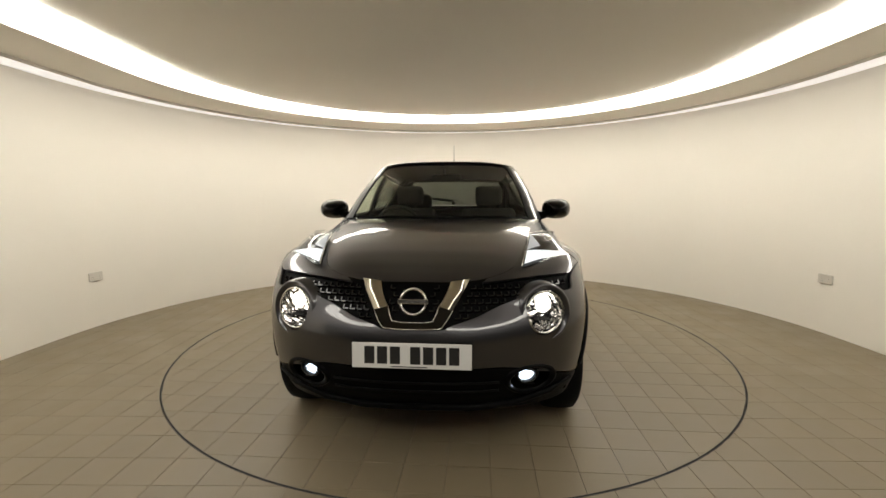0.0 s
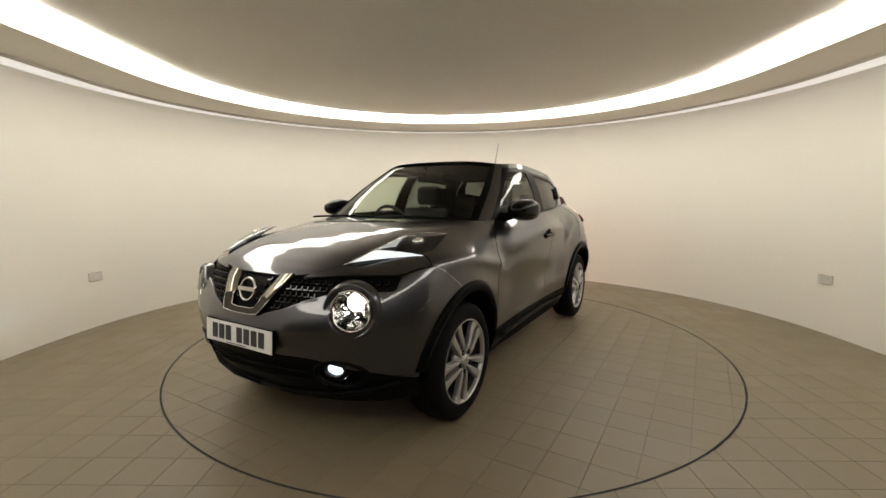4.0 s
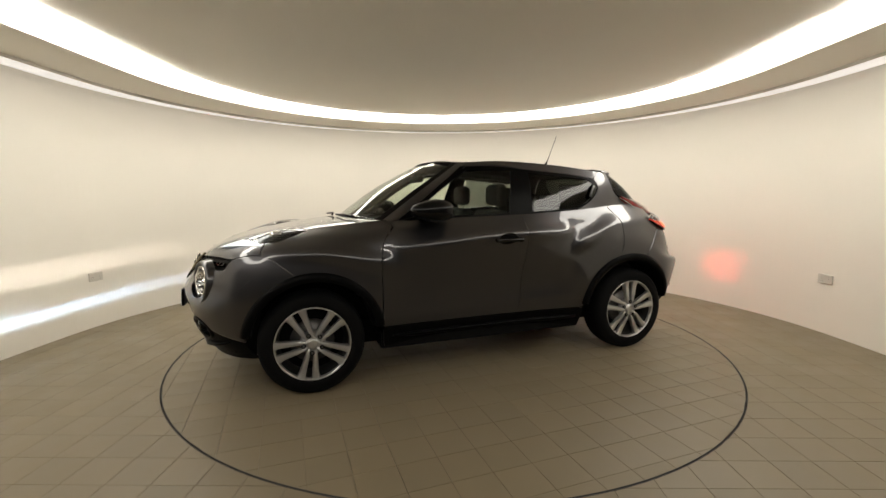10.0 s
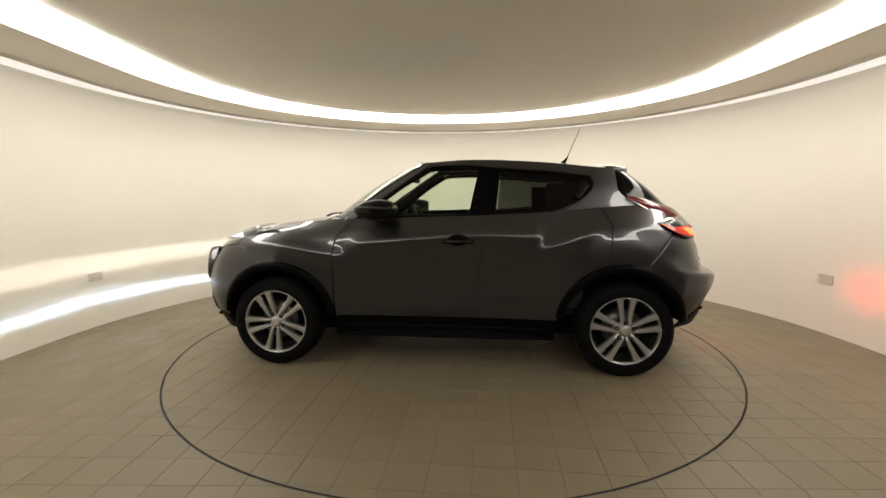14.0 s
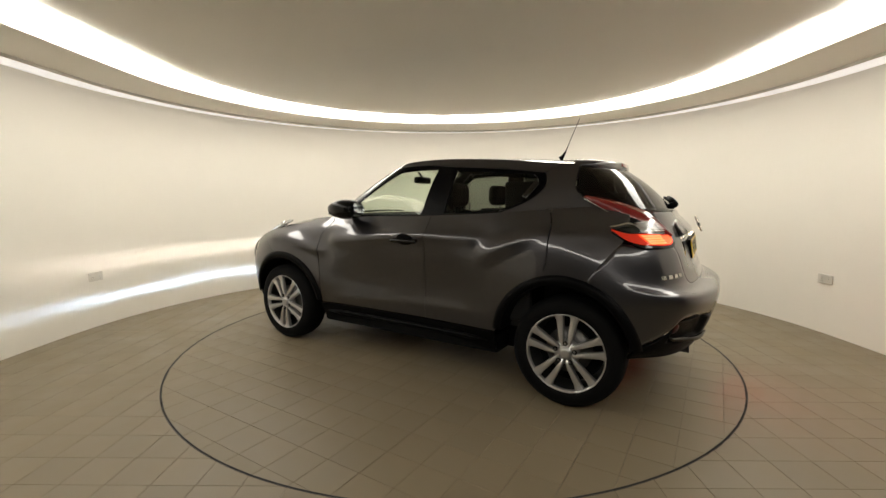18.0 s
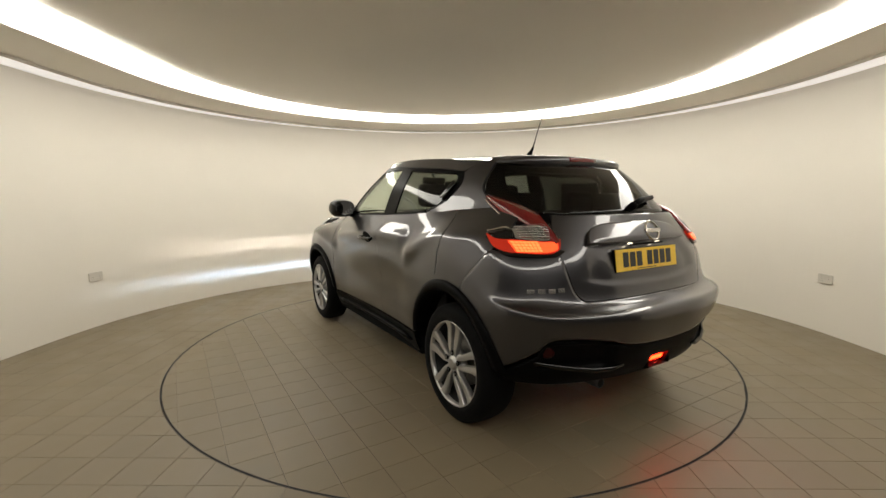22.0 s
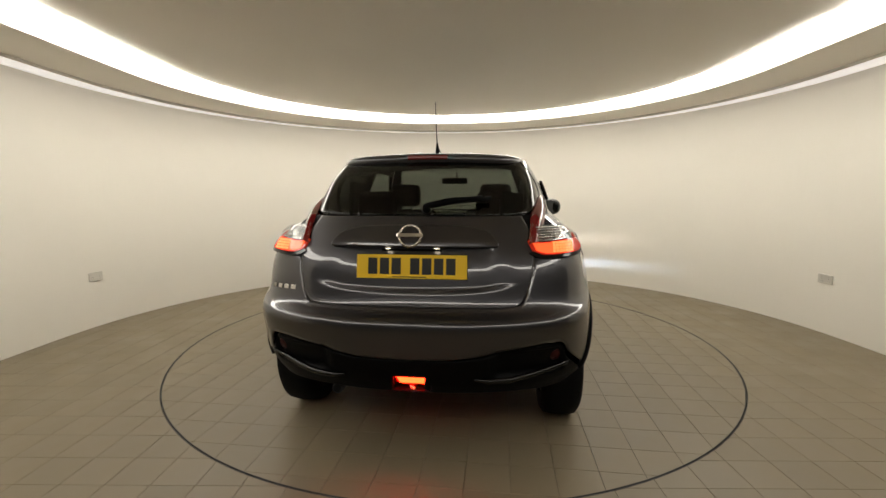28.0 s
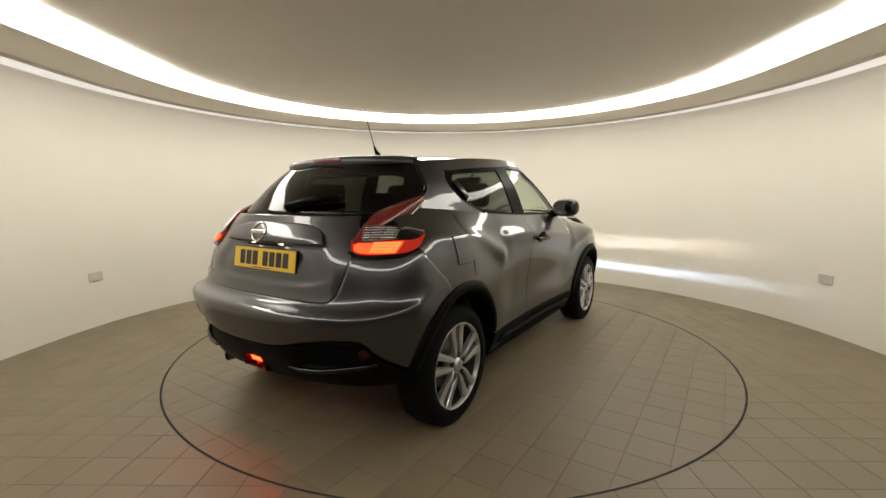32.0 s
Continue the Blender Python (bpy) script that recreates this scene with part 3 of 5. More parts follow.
def arch_trim(centre, a0, a1, sign):
    rows = []
    for a in np.linspace(a0, a1, 40):
        c, s = math.cos(radians(a)) * sign, math.sin(radians(a))
        outer = S(centre[0] + (AR + .012) * c, centre[1] + (AR + .012) * s)
        q = BODY.at(*outer)
        n = BODY.normal(*outer)
        if n[1] < 0:
            n = -n
        inner = S(centre[0] + (AR - .045) * c, centre[1] + (AR - .045) * s)
        p = BODY.at(*inner)
        mid = (q + p) / 2
        rows.append([q - n * .004, q + n * .007, mid + n * .016, p + np.array([0, .010, 0]), p + np.array([0, -.004, 0]),
                     np.array([centre[0] + (AR - .05) * c, p[1] - .05, centre[1] + (AR - .05) * s]),
                     np.array([centre[0] + (AR - .05) * c, p[1] - .28, centre[1] + (AR - .05) * s])])
    v = [tuple(x) for r in rows for x in r]
    m = len(rows[0])
    f = [(i * m + j, i * m + j + 1, (i + 1) * m + j + 1, (i + 1) * m + j) for i in range(len(rows) - 1) for j in range(m - 1)]
    return v, f


panel("arch_trim", arch_trim(ARCH_F, 8, 172, 1), BLACK_PLASTIC, car)
panel("arch_trim", arch_trim(ARCH_R, 8, 172, -1), BLACK_PLASTIC, car)

# bonnet: from the cowl to the nose
def bonnet():
    nu, nv = 41, 30
    P = np.zeros((nu, nv, 3))
    for i, w in enumerate(np.linspace(-1, 1, nu)):
        a = abs(w)
        for j, t in enumerate(np.linspace(0, 1, nv)):
            s_edge = 5.0 - t * 3.55
            e = BODY.at(s_edge, 6.0)
            front = BODY.at(1.45 * a, 6.0)
            ye = BODY.at(s_edge, 6.0)[1]
            y = a * ye
            if t > 0.98:
                y = front[1]
            zc = np.interp(t, [0, .15, .3, .45, .6, .75, .88, 1], [1.108, 1.092, 1.071, 1.047, 1.018, .982, .937, front[2]])
            edge_z = e[2]
            crown = (1 - a ** 6)
            z = edge_z + (max(zc, edge_z) - edge_z) * crown if t < 1 else front[2]
            xe = e[0]
            xc = .985 + (1.95 - .985) * t
            x = xc + (xe - xc) * a ** 2.5
            P[i, j] = (x, math.copysign(y, w) if a else 0, z)
    v = P.reshape(-1, 3).tolist()
    f = [(i * nv + j, i * nv + j + 1, (i + 1) * nv + j + 1, (i + 1) * nv + j) for i in range(nu - 1) for j in range(nv - 1)]
    return v, f


panel("bonnet", bonnet(), PAINT, car, both=False)

# roof
def roof():
    nu, nv = 31, 34
    P = np.zeros((nu, nv, 3))
    for j, t in enumerate(np.linspace(0, 1, nv)):
        s = 0.9 + t * 6.2
        e = CAB.at(s, 2.0)
        xc = .27 + (-1.345 - .27) * t
        zc = np.interp(t, [0, .08, .2, .35, .5, .65, .8, .92, 1], [1.548, 1.556, 1.560, 1.560, 1.555, 1.544, 1.528, 1.511, 1.496])
        for i, w in enumerate(np.linspace(-1, 1, nu)):
            a = abs(w)
            P[i, j] = (xc + (e[0] - xc) * a ** 2, w * e[1], e[2] + (zc - e[2]) * (1 - a ** 2))
    v = P.reshape(-1, 3).tolist()
    f = [(i * nv + j, i * nv + j + 1, (i + 1) * nv + j + 1, (i + 1) * nv + j) for i in range(nu - 1) for j in range(nv - 1)]
    return v, f


panel("roof", roof(), PAINT, car, both=False)

# cabin glass and pillars, in (s, v) of the cabin
WIN_LOW, WIN_TOP = 0.09, 1.66
panel("windscreen", shell(CAB, coons([(0, .0), (1, .0), (1.72, .0)], [(0, 1.94), (1, 1.94), (1.72, 1.93)], None, None, 24, 14), offset=-.004, thick=.006, middle=True), GLASS_CLEAR, car, join=True)
panel("screen_pillar", shell(CAB, coons([(1.74, 0), (2.12, 0)], [(1.74, 2), (2.12, 2)], None, None, 6, 16), offset=.001), PAINT, car)
panel("screen_seal", shell(CAB, coons([(1.69, 0), (1.85, 0)], [(1.69, 1.95), (1.85, 1.95)], None, None, 5, 16), offset=.003, thick=.006), PILLAR_FILM, car)
fw = [(2.30, WIN_LOW), (2.25, .6), (2.28, 1.2), (2.45, WIN_TOP)]
panel("front_window", shell(CAB, coons([(2.30, WIN_LOW), (3.78, WIN_LOW)], [(2.45, WIN_TOP), (3.70, WIN_TOP)], fw, None, 24, 14), offset=-.004, thick=.006), GLASS_CLEAR, car)
panel("rear_window", shell(CAB, coons([(4.22, WIN_LOW), (4.7, .10), (5.05, .12)], [(4.2, 1.58), (4.8, 1.50), (5.45, 1.42)], None, [(5.05, .12), (5.33, .35), (5.5, .8), (5.52, 1.2), (5.45, 1.42)], 24, 14), offset=-.004, thick=.006), GLASS_DARK, car)
panel("door_pillar", shell(CAB, coons([(3.80, 0), (4.20, 0)], [(3.72, WIN_TOP), (4.18, 1.60)], None, None, 6, 14)), PILLAR_FILM, car)
panel("window_frame", shell(CAB, coons([(2.3, WIN_TOP + .01), (3.5, WIN_TOP + .01), (4.05, 1.60), (4.8, 1.51), (5.46, 1.43)], [(2.3, 1.83), (3.4, 1.79), (4.05, 1.71), (5.08, 1.61), (5.62, 1.50)], None, None, 30, 4), thick=.02), PILLAR_FILM, car)
panel("roof_rail", shell(CAB, coons([(2.12, 1.84), (3.4, 1.80), (4.05, 1.72), (5.08, 1.62), (5.63, 1.51)], [(2.12, 2), (3.5, 2), (4.5, 2), (5.4, 2), (5.9, 2)], None, None, 30, 4), thick=.02), PAINT, car)
panel("mirror_base", shell(CAB, coons([(2.12, 0), (2.30, WIN_LOW)], [(2.12, 1.85), (2.45, WIN_TOP)], None, [(2.30, WIN_LOW), (2.25, .6), (2.28, 1.2), (2.45, WIN_TOP)], 4, 14)), PILLAR_FILM, car)
cp_left = [(5.06, .0), (5.20, .12), (5.42, .36), (5.60, .80), (5.65, 1.2), (5.64, 1.50), (5.9, 2)]
panel("rear_pillar", shell(CAB, coons([(5.06, 0), (5.8, 0), (6.62, 0)], [(5.9, 2), (6.2, 2), (6.4, 2)], cp_left, [(6.62, 0), (6.2, .34), (6.05, .7), (6.07, 1.1), (6.2, 1.6), (6.4, 2)], 20, 24)), PAINT, car)
panel("window_seal", shell(CAB, coons([(2.2, 0), (3.5, 0), (4.5, 0), (5.05, 0)], [(2.3, .08), (3.5, .08), (4.5, .085), (5.06, .11)], None, None, 30, 3)), PILLAR_FILM, car)
panel("window_surround", shell(CAB, coons([(5.06, .115), (5.19, .115)], [(5.46, 1.43), (5.625, 1.49)], [(5.06, .115), (5.335, .35), (5.505, .8), (5.525, 1.2), (5.46, 1.43)], [(5.19, .115), (5.415, .36), (5.595, .80), (5.645, 1.2), (5.625, 1.49)], 4, 20)), PILLAR_FILM, car)
panel("rear_glass", shell(CAB, coons([(8, .02), (7.4, .02), (6.9, .03), (6.5, .14), (6.22, .37)], [(8, 1.93), (7.4, 1.93), (6.8, 1.93), (6.42, 1.93)], None, [(6.22, .37), (6.07, .72), (6.09, 1.1), (6.22, 1.6), (6.42, 1.93)], 30, 18), offset=-.002, thick=.006, middle=True), REAR_GLASS, car, join=True)
panel("corner_trim", shell(CAB, coons([(6.12, .0), (7.05, .0)], [(6.12, .55), (7.05, .16)], None, None, 14, 6), offset=-.022, thick=.004), GAP, car)
# black printed border of the rear glass
edge = [(6.22, .37), (6.07, .72), (6.09, 1.1), (6.22, 1.6), (6.42, 1.93)]
panel("glass_border", shell(CAB, coons([(6.86, .10), (6.22, .37)], [(6.80, 1.93), (6.42, 1.93)], [(6.86, .10), (6.62, .72), (6.56, 1.1), (6.62, 1.6), (6.80, 1.93)], edge, 8, 18), offset=-.010, thick=.003), GAP, car)
panel("glass_border", shell(CAB, coons([(8, 1.72), (7.2, 1.72), (6.45, 1.72)], [(8, 1.93), (7.2, 1.93), (6.44, 1.93)], None, None, 24, 4), offset=-.012, thick=.003, middle=True), GAP, car, join=True)

# ---- wheels ----
def build_wheel():
    """A wheel lying on z = its outer side up; turned upright when placed."""
    hub = bmesh.new()
    revolve(hub, [(.239, -.016), (.240, -.007), (.237, -.002), (.232, -.003), (.228, -.010), (.225, -.03)], n=64)
    rim = part("wheel", hub, ALLOY, car, "silver five twin-spoke alloy wheel")
    bar = bmesh.new()
    revolve(bar, [(.225, -.028), (.208, -.10), (.205, -.19), (.21, -.2)], n=48)
    part("barrel", bar, ALLOY_DARK, rim)
    t = bmesh.new()
    prof = [(.218, -.205), (.26, -.212), (.30, -.208), (.327, -.188), (.334, -.15), (.336, -.105), (.334, -.06), (.327, -.022), (.30, -.002), (.265, .004), (.24, -.002), (.228, -.012)]
    revolve(t, prof, n=64)
    part("tyre", t, RUBBER, rim)
    for k in range(5):
        for side in (-1, 1):
            sp = bmesh.new()
            a = radians(90 + 72 * k)
            ring = []
            for r, half, off, z in ((.034, .0100, .0150, -.020), (.055, .0105, .0210, -.010), (.075, .0130, .0245, -.006), (.11, .0165, .0295, -.007), (.15, .0190, .0345, -.010), (.19, .0215, .0400, -.012), (.212, .0260, .0450, -.010), (.224, .032, .0500, -.007), (.234, .044, .058, -.004)):
                c = side * off
                ring.append([(r, c - half, z - .030), (r, c - half * .96, z - .007), (r, c - half * .80, z - .0005), (r, c + side * half * .1, z + .0025),
                             (r, c + half * .80, z - .0005), (r, c + half * .96, z - .007), (r, c + half, z - .030)])
            rows = [[sp.verts.new(q) for q in g] for g in ring]
            for q, w in zip(rows, rows[1:]):
                for i in range(7):
                    sp.faces.new((q[i], q[(i + 1) % 7], w[(i + 1) % 7], w[i]))
            bmesh.ops.recalc_face_normals(sp, faces=sp.faces)
            bmesh.ops.rotate(sp, verts=sp.verts, cent=(0, 0, 0), matrix=Matrix.Rotation(a, 3, "Z"))
            part("spoke", sp, ALLOY, rim, smooth=False)
    c = bmesh.new()
    revolve(c, [(.080, -.06), (.074, -.034), (.062, -.024), (.040, -.016), (.034, -.010), (.032, -.003), (.02, -.002), (.0005, -.0018)], n=32)
    part("hub_cap", c, ALLOY, rim)
    for k in range(5):
        nut = bmesh.new()
        a = radians(90 + 72 * k)
        revolve(nut, [(.0085, -.03), (.0085, -.007), (.006, -.005), (.0005, -.005)], n=6, m=Matrix.Translation((.060 * math.cos(a), .060 * math.sin(a), 0.0035)))
        nut_ob = part("wheel_nut", nut, BRAKE, rim, smooth=False)
        bore = bmesh.new()
        revolve(bore, [(.0150, -.0125), (.0140, -.0085), (.0125, -.0085), (.0005, -.0105)], n=20, m=Matrix.Translation((.060 * math.cos(a), .060 * math.sin(a), 0.0035)))
        part("nut_bore", bore, GAP, nut_ob)
    d = bmesh.new()
    revolve(d, [(.05, -.075), (.08, -.09), (.14, -.09), (.14, -.11), (.05, -.11)], n=40)
    part("brake_disc", d, BRAKE, rim)
    b = bmesh.new()
    revolve(b, [(.205, -.14), (.0005, -.14)], n=32)
    part("brake_backplate", b, GAP, rim)
    return rim


wheel = build_wheel()
LEFT_TURN = Euler((radians(-90), 0, 0)).to_matrix().to_4x4()
RIGHT_TURN = Euler((radians(90), 0, 0)).to_matrix().to_4x4()
WHEEL_Y = .852
wheel.matrix_basis = Matrix.Translation((1.265, WHEEL_Y, .333)) @ LEFT_TURN @ pose(0, 0, 0, 0, 0, -9)
copy_thing(wheel, Matrix.Translation((-1.265, WHEEL_Y, .333)) @ LEFT_TURN @ pose(0, 0, 0, 0, 0, 35))
copy_thing(wheel, Matrix.Translation((1.265, -WHEEL_Y, .333)) @ RIGHT_TURN)
copy_thing(wheel, Matrix.Translation((-1.265, -WHEEL_Y, .333)) @ RIGHT_TURN)

# underside
u = bmesh.new()
box(u, -1.30, 1.70, -.60, .60, .22, .40, .02)
box(u, -1.74, -1.30, -.56, .56, .36, .44, .02)
box(u, -.80, .82, -.78, .78, .22, .34, .02)
for wx in (1.265, -1.265):
    box(u, wx - .44, wx + .44, -.56, .56, .35, .84, .02)
for sgn in (1, -1):
    box(u, 1.58, 1.73, .62 * sgn - .11, .62 * sgn + .11, .29, .62, .01)
part("underbody", u, GAP, car, smooth=False)


# ---- lamps, trim and fittings of the car ----
def on_skin(skin, sv, lift=0.0):
    """Axes on the skin: z out of it, x level along it."""
    p, n = Vector(skin.at(*sv)), Vector(skin.normal(*sv))
    mid = Vector((0 if abs(p.x) < 1.4 else p.x * .7, 0, p.z - .15))
    if n.dot(p - mid) < 0:
        n = -n
    x = Vector((0, 0, 1)).cross(n).normalized()
    y = n.cross(x)
    m = Matrix((x, y, n)).transposed().to_4x4()
    m.translation = p + n * lift
    return m


def aimed(p, n):
    """Axes at p whose z points along n."""
    n = Vector(n).normalized()
    x = Vector((0, 0, 1)).cross(n).normalized()
    m = Matrix((x, n.cross(x), n)).transposed().to_4x4()
    m.translation = Vector(p)
    return m


def band(rows):
    m = len(rows[0])
    v = [tuple(x) for r in rows for x in r]
    f = [(i * m + j, i * m + j + 1, (i + 1) * m + j + 1, (i + 1) * m + j) for i in range(len(rows) - 1) for j in range(m - 1)]
    return v, f


# grille
g_low = [F(0, .683), F(.125, .683), F(.17, .700), F(.28, .733), F(.41, .783), F(.55, .822), F(.68, .812), F(.745, .819)]
g_top = [F(0, .868), F(.15, .868), F(.30, .866), F(.42, .878), F(.55, .887), F(.66, .889), F(.745, .886)]
panel("grille", shell(BODY, coons(g_low, g_top, None, None, 50, 10), offset=-.020, thick=0, middle=True), BLACK_PLASTIC, car, join=True)
gm = bmesh.new()
for row in range(8):
    for col in range(40):
        y = .033 * col + (.0165 if row % 2 else 0)
        z = .680 + .029 * row
        if y > .715 or (.10 < y < .19 + (z - .75) * .5) or (y < .075 and row > 1):
            continue
        lo = np.interp(y, [0, .125, .17, .28, .41, .55, .68, .74], [.686, .686, .703, .736, .786, .825, .815, .82])
        hi = np.interp(y, [0, .30, .42, .55, .66, .74], [.866, .864, .876, .885, .887, .886])
        if not lo + .014 < z < hi - .008:
            continue
        for sgn in ((1, -1) if y else (1,)):
            fm = on_skin(BODY, F(y, z), -.021)
            if sgn < 0:
                fm = Matrix.Diagonal((1, -1, 1, 1)) @ fm
            box(gm, -.0135, .0135, -.012, -.005, 0, .017, m=fm)
            box(gm, .007, .0135, -.012, .010, 0, .017, m=fm)
bmesh.ops.recalc_face_normals(gm, faces=gm.faces)
tagged(part("grille_mesh", gm, BLACK_GLOSS, car, "black stepped honeycomb mesh", smooth=False), kind="stuff")

# chrome V
pairs = [((.244, .878), (.160, .872)), ((.224, .84), (.148, .836)), ((.199, .80), (.131, .802)), ((.173, .758), (.112, .776))]
cup = [((.173, .757), (.112, .775)), ((.150, .718), (.102, .742)), ((.128, .690), (.090, .718)), ((.06, .685), (.05, .712)), ((0, .685), (0, .712))]


def grille_band(pairs, out, mid):
    rows = []
    for o, i in pairs:
        fo, fi = on_skin(BODY, F(*o)), on_skin(BODY, F(*i))
        rows.append([fo @ Vector((0, 0, -.02)), fo @ Vector((0, 0, .004)), fo @ Vector((0, 0, out)), fi @ Vector((0, 0, mid)), fi @ Vector((0, 0, -.028))])
    return rows


arms = band(grille_band(pairs, .011, .004))
panel("grille_arm", arms, DARK_CHROME, car, "polished chrome arm of the V grille")
rows = grille_band(cup, .009, .002)
rows += [[Vector((p.x, -p.y, p.z)) for p in r] for r in reversed(rows[:-1])]
v, f = band(rows)
mesh_object("grille_cup", v, f, BLACK_CHROME, car, "dark chrome base of the V grille", smooth=False)
for row in (2, 3):
    k = bmesh.new()
    tube(k, [r[row] for r in rows], .0028, 6)
    part("grille_edge", k, CHROME, car, "thin bright edge of the V grille")


def badge(p, n, r, name):
    m = aimed(p, n)
    b = bmesh.new()
    tube(b, [(r * math.cos(2 * math.pi * k / 40), r * math.sin(2 * math.pi * k / 40), .004) for k in range(40)], r * .13, 8, closed=True)
    bmesh.ops.transform(b, matrix=m, verts=b.verts)
    ring = part(name, b, CHROME, car, "plain chrome ring badge with a bar")
    c = bmesh.new()
    box(c, -r * 1.22, r * 1.22, -r * .20, r * .20, 0, .014, .003, m)
    part("badge_bar", c, CHROME, ring, smooth=False)
    return ring


badge((2.022, 0, .796), (1, 0, .28), .056, "front_badge")
badge((-1.878, 0, 1.078), (-1, 0, .42), .050, "rear_badge")


def plate(p, n, mat, name, label):
    m = aimed(p, n)
    b = bmesh.new()
    box(b, -.26, .26, -.0555, .0555, 0, .004, .0015, m)
    ob = part(name, b, mat, car, label, smooth=False)
    h = bmesh.new()
    box(h, -.262, .262, -.058, .058, -.018, -.0005, .002, m)
    part("plate_holder", h, BLACK_PLASTIC, ob, smooth=False)
    x = -.205
    for k in range(7):
        w = .044
        c = bmesh.new()
        box(c, x, x + w, -.036, .040, .0042, .0052, 0, m)
        part("character_bar", c, PLATE_INK, ob, smooth=False)
        x += w + .012 + (.032 if k == 2 else 0)
    c = bmesh.new()
    box(c, -.09, .07, -.050, -.046, .0042, .0048, 0, m)
    part("small_print_bar", c, PLATE_INK, ob, smooth=False)
    return ob


plate((2.094, 0, .576), (1, 0, .06), PLATE_WHITE, "front_number_plate", "white front plate with plain black bars")
plate((-1.862, 0, .934), (-1, 0, .14), PLATE_YELLOW, "rear_number_plate", "yellow rear plate with plain black bars")


def headlamp(side):
    p = Vector(BODY.at(*F(LAMP_Y, LAMP_Z)))
    p.y *= side
    n = Vector((math.cos(radians(24)), side * math.sin(radians(24)), .10))
    m = aimed(p - n.normalized() * .004, n)
    r = .124
    b = bmesh.new()
    revolve(b, [(r + .020, -.05), (r + .013, -.012), (r + .007, .002), (r, .008), (r - .006, .006), (r - .020, -.010)], n=56, m=m)
    lamp = part("headlamp", b, PAINT, car, "round headlamp in a body-coloured cowl, lit")
    r = .099
    c = bmesh.new()
    revolve(c, [(r + .004, -.012), (r + .002, .0), (r - .004, .004), (r - .010, .0), (r - .012, -.012)], n=48, m=m)
    part("bezel", c, CHROME, lamp)
    c = bmesh.new()
    revolve(c, [(r - .012, -.006), (r - .015, -.022), (r - .024, -.036), (r - .034, -.048), (r - .048, -.058), (r - .062, -.066), (r - .08, -.072), (.0005, -.075)], n=22, m=m)
    rng = random.Random(7)
    for q in c.verts:
        q.co += Vector((rng.uniform(-.006, .006), rng.uniform(-.003, .003), rng.uniform(-.003, .003)))
    part("reflector", c, REFLECTOR, lamp, smooth=False)
    for k in range(15):
        a, rr, s = 150 + 17 * k, .045 + .030 * ((k * 7) % 5) / 4, .010 + .004 * (k % 3)
        q = bmesh.new()
        x0, y0 = rr * math.cos(radians(a)), rr * math.sin(radians(a))
        revolve(q, [(s, -.055), (s * .8, -.040), (s * .4, -.033), (.0005, -.031)], n=5, m=m @ Matrix.Translation((x0, y0, 0)))
        part("reflector_facet", q, REFLECTOR if k % 5 else GAP, lamp, smooth=False)
    e = bmesh.new()
    revolve(e, [(.041, -.040), (.041, -.032), (.030, -.020), (.0005, -.014)], n=28, m=m @ Matrix.Translation((.014 * side, .036, -.012)))
    part("bulb", e, BULB_WARM, lamp, "glowing warm white lamp")
    e = bmesh.new()
    revolve(e, [(.041, -.046), (.047, -.030), (.045, -.024), (.041, -.030)], n=28, m=m @ Matrix.Translation((.014 * side, .036, -.012)))
    part("bulb_ring", e, CHROME, lamp)
    lens = bmesh.new()
    revolve(lens, [(r - .009, .004), (r - .035, .016), (r - .075, .023), (.0005, .026)], n=48, m=m)
    ob = part("lens", lens, LENS_CLEAR, lamp)
    ob.visible_shadow = False
    # low beam unit: a lit strip between two level blades that cut the beam off above and below
    w = aimed(p + Vector((-.045, side * -.02, -.035)), (1, side * .08, -.036))
    for y0, y1, reach in ((.0026, .0040, .054), (-.0040, -.0026, .036)):
        k = bmesh.new()
        box(k, -.034, .034, y0, y1, -.004, reach, 0, w)
        part("beam_shield", k, GAP, lamp, smooth=False)
    for x0 in (-.0375, .0360):
        k = bmesh.new()
        box(k, x0, x0 + .0015, -.0040, .0040, -.004, .016, 0, w)
        part("beam_blinker", k, GAP, lamp, smooth=False)
    k = bmesh.new()
    box(k, -.036, .036, -.0040, .0040, -.006, -.004, 0, w)
    part("beam_back", k, GAP, lamp, smooth=False)
    k = bmesh.new()
    box(k, -.030, .030, -.0011, .0011, -.003, -.001, 0, w)
    part("beam_strip", k, BEAM_WARM, lamp, smooth=False)
    return lamp


BEAM_WARM = material("headlamp_beam_source", (1, 1, 1), emit=(1.0, 0.89, 0.80), emit_strength=44000)
BEAM_COOL = material("fog_beam_source", (1, 1, 1), emit=(0.58, 0.77, 1.0), emit_strength=200000)
headlamp(1), headlamp(-1)


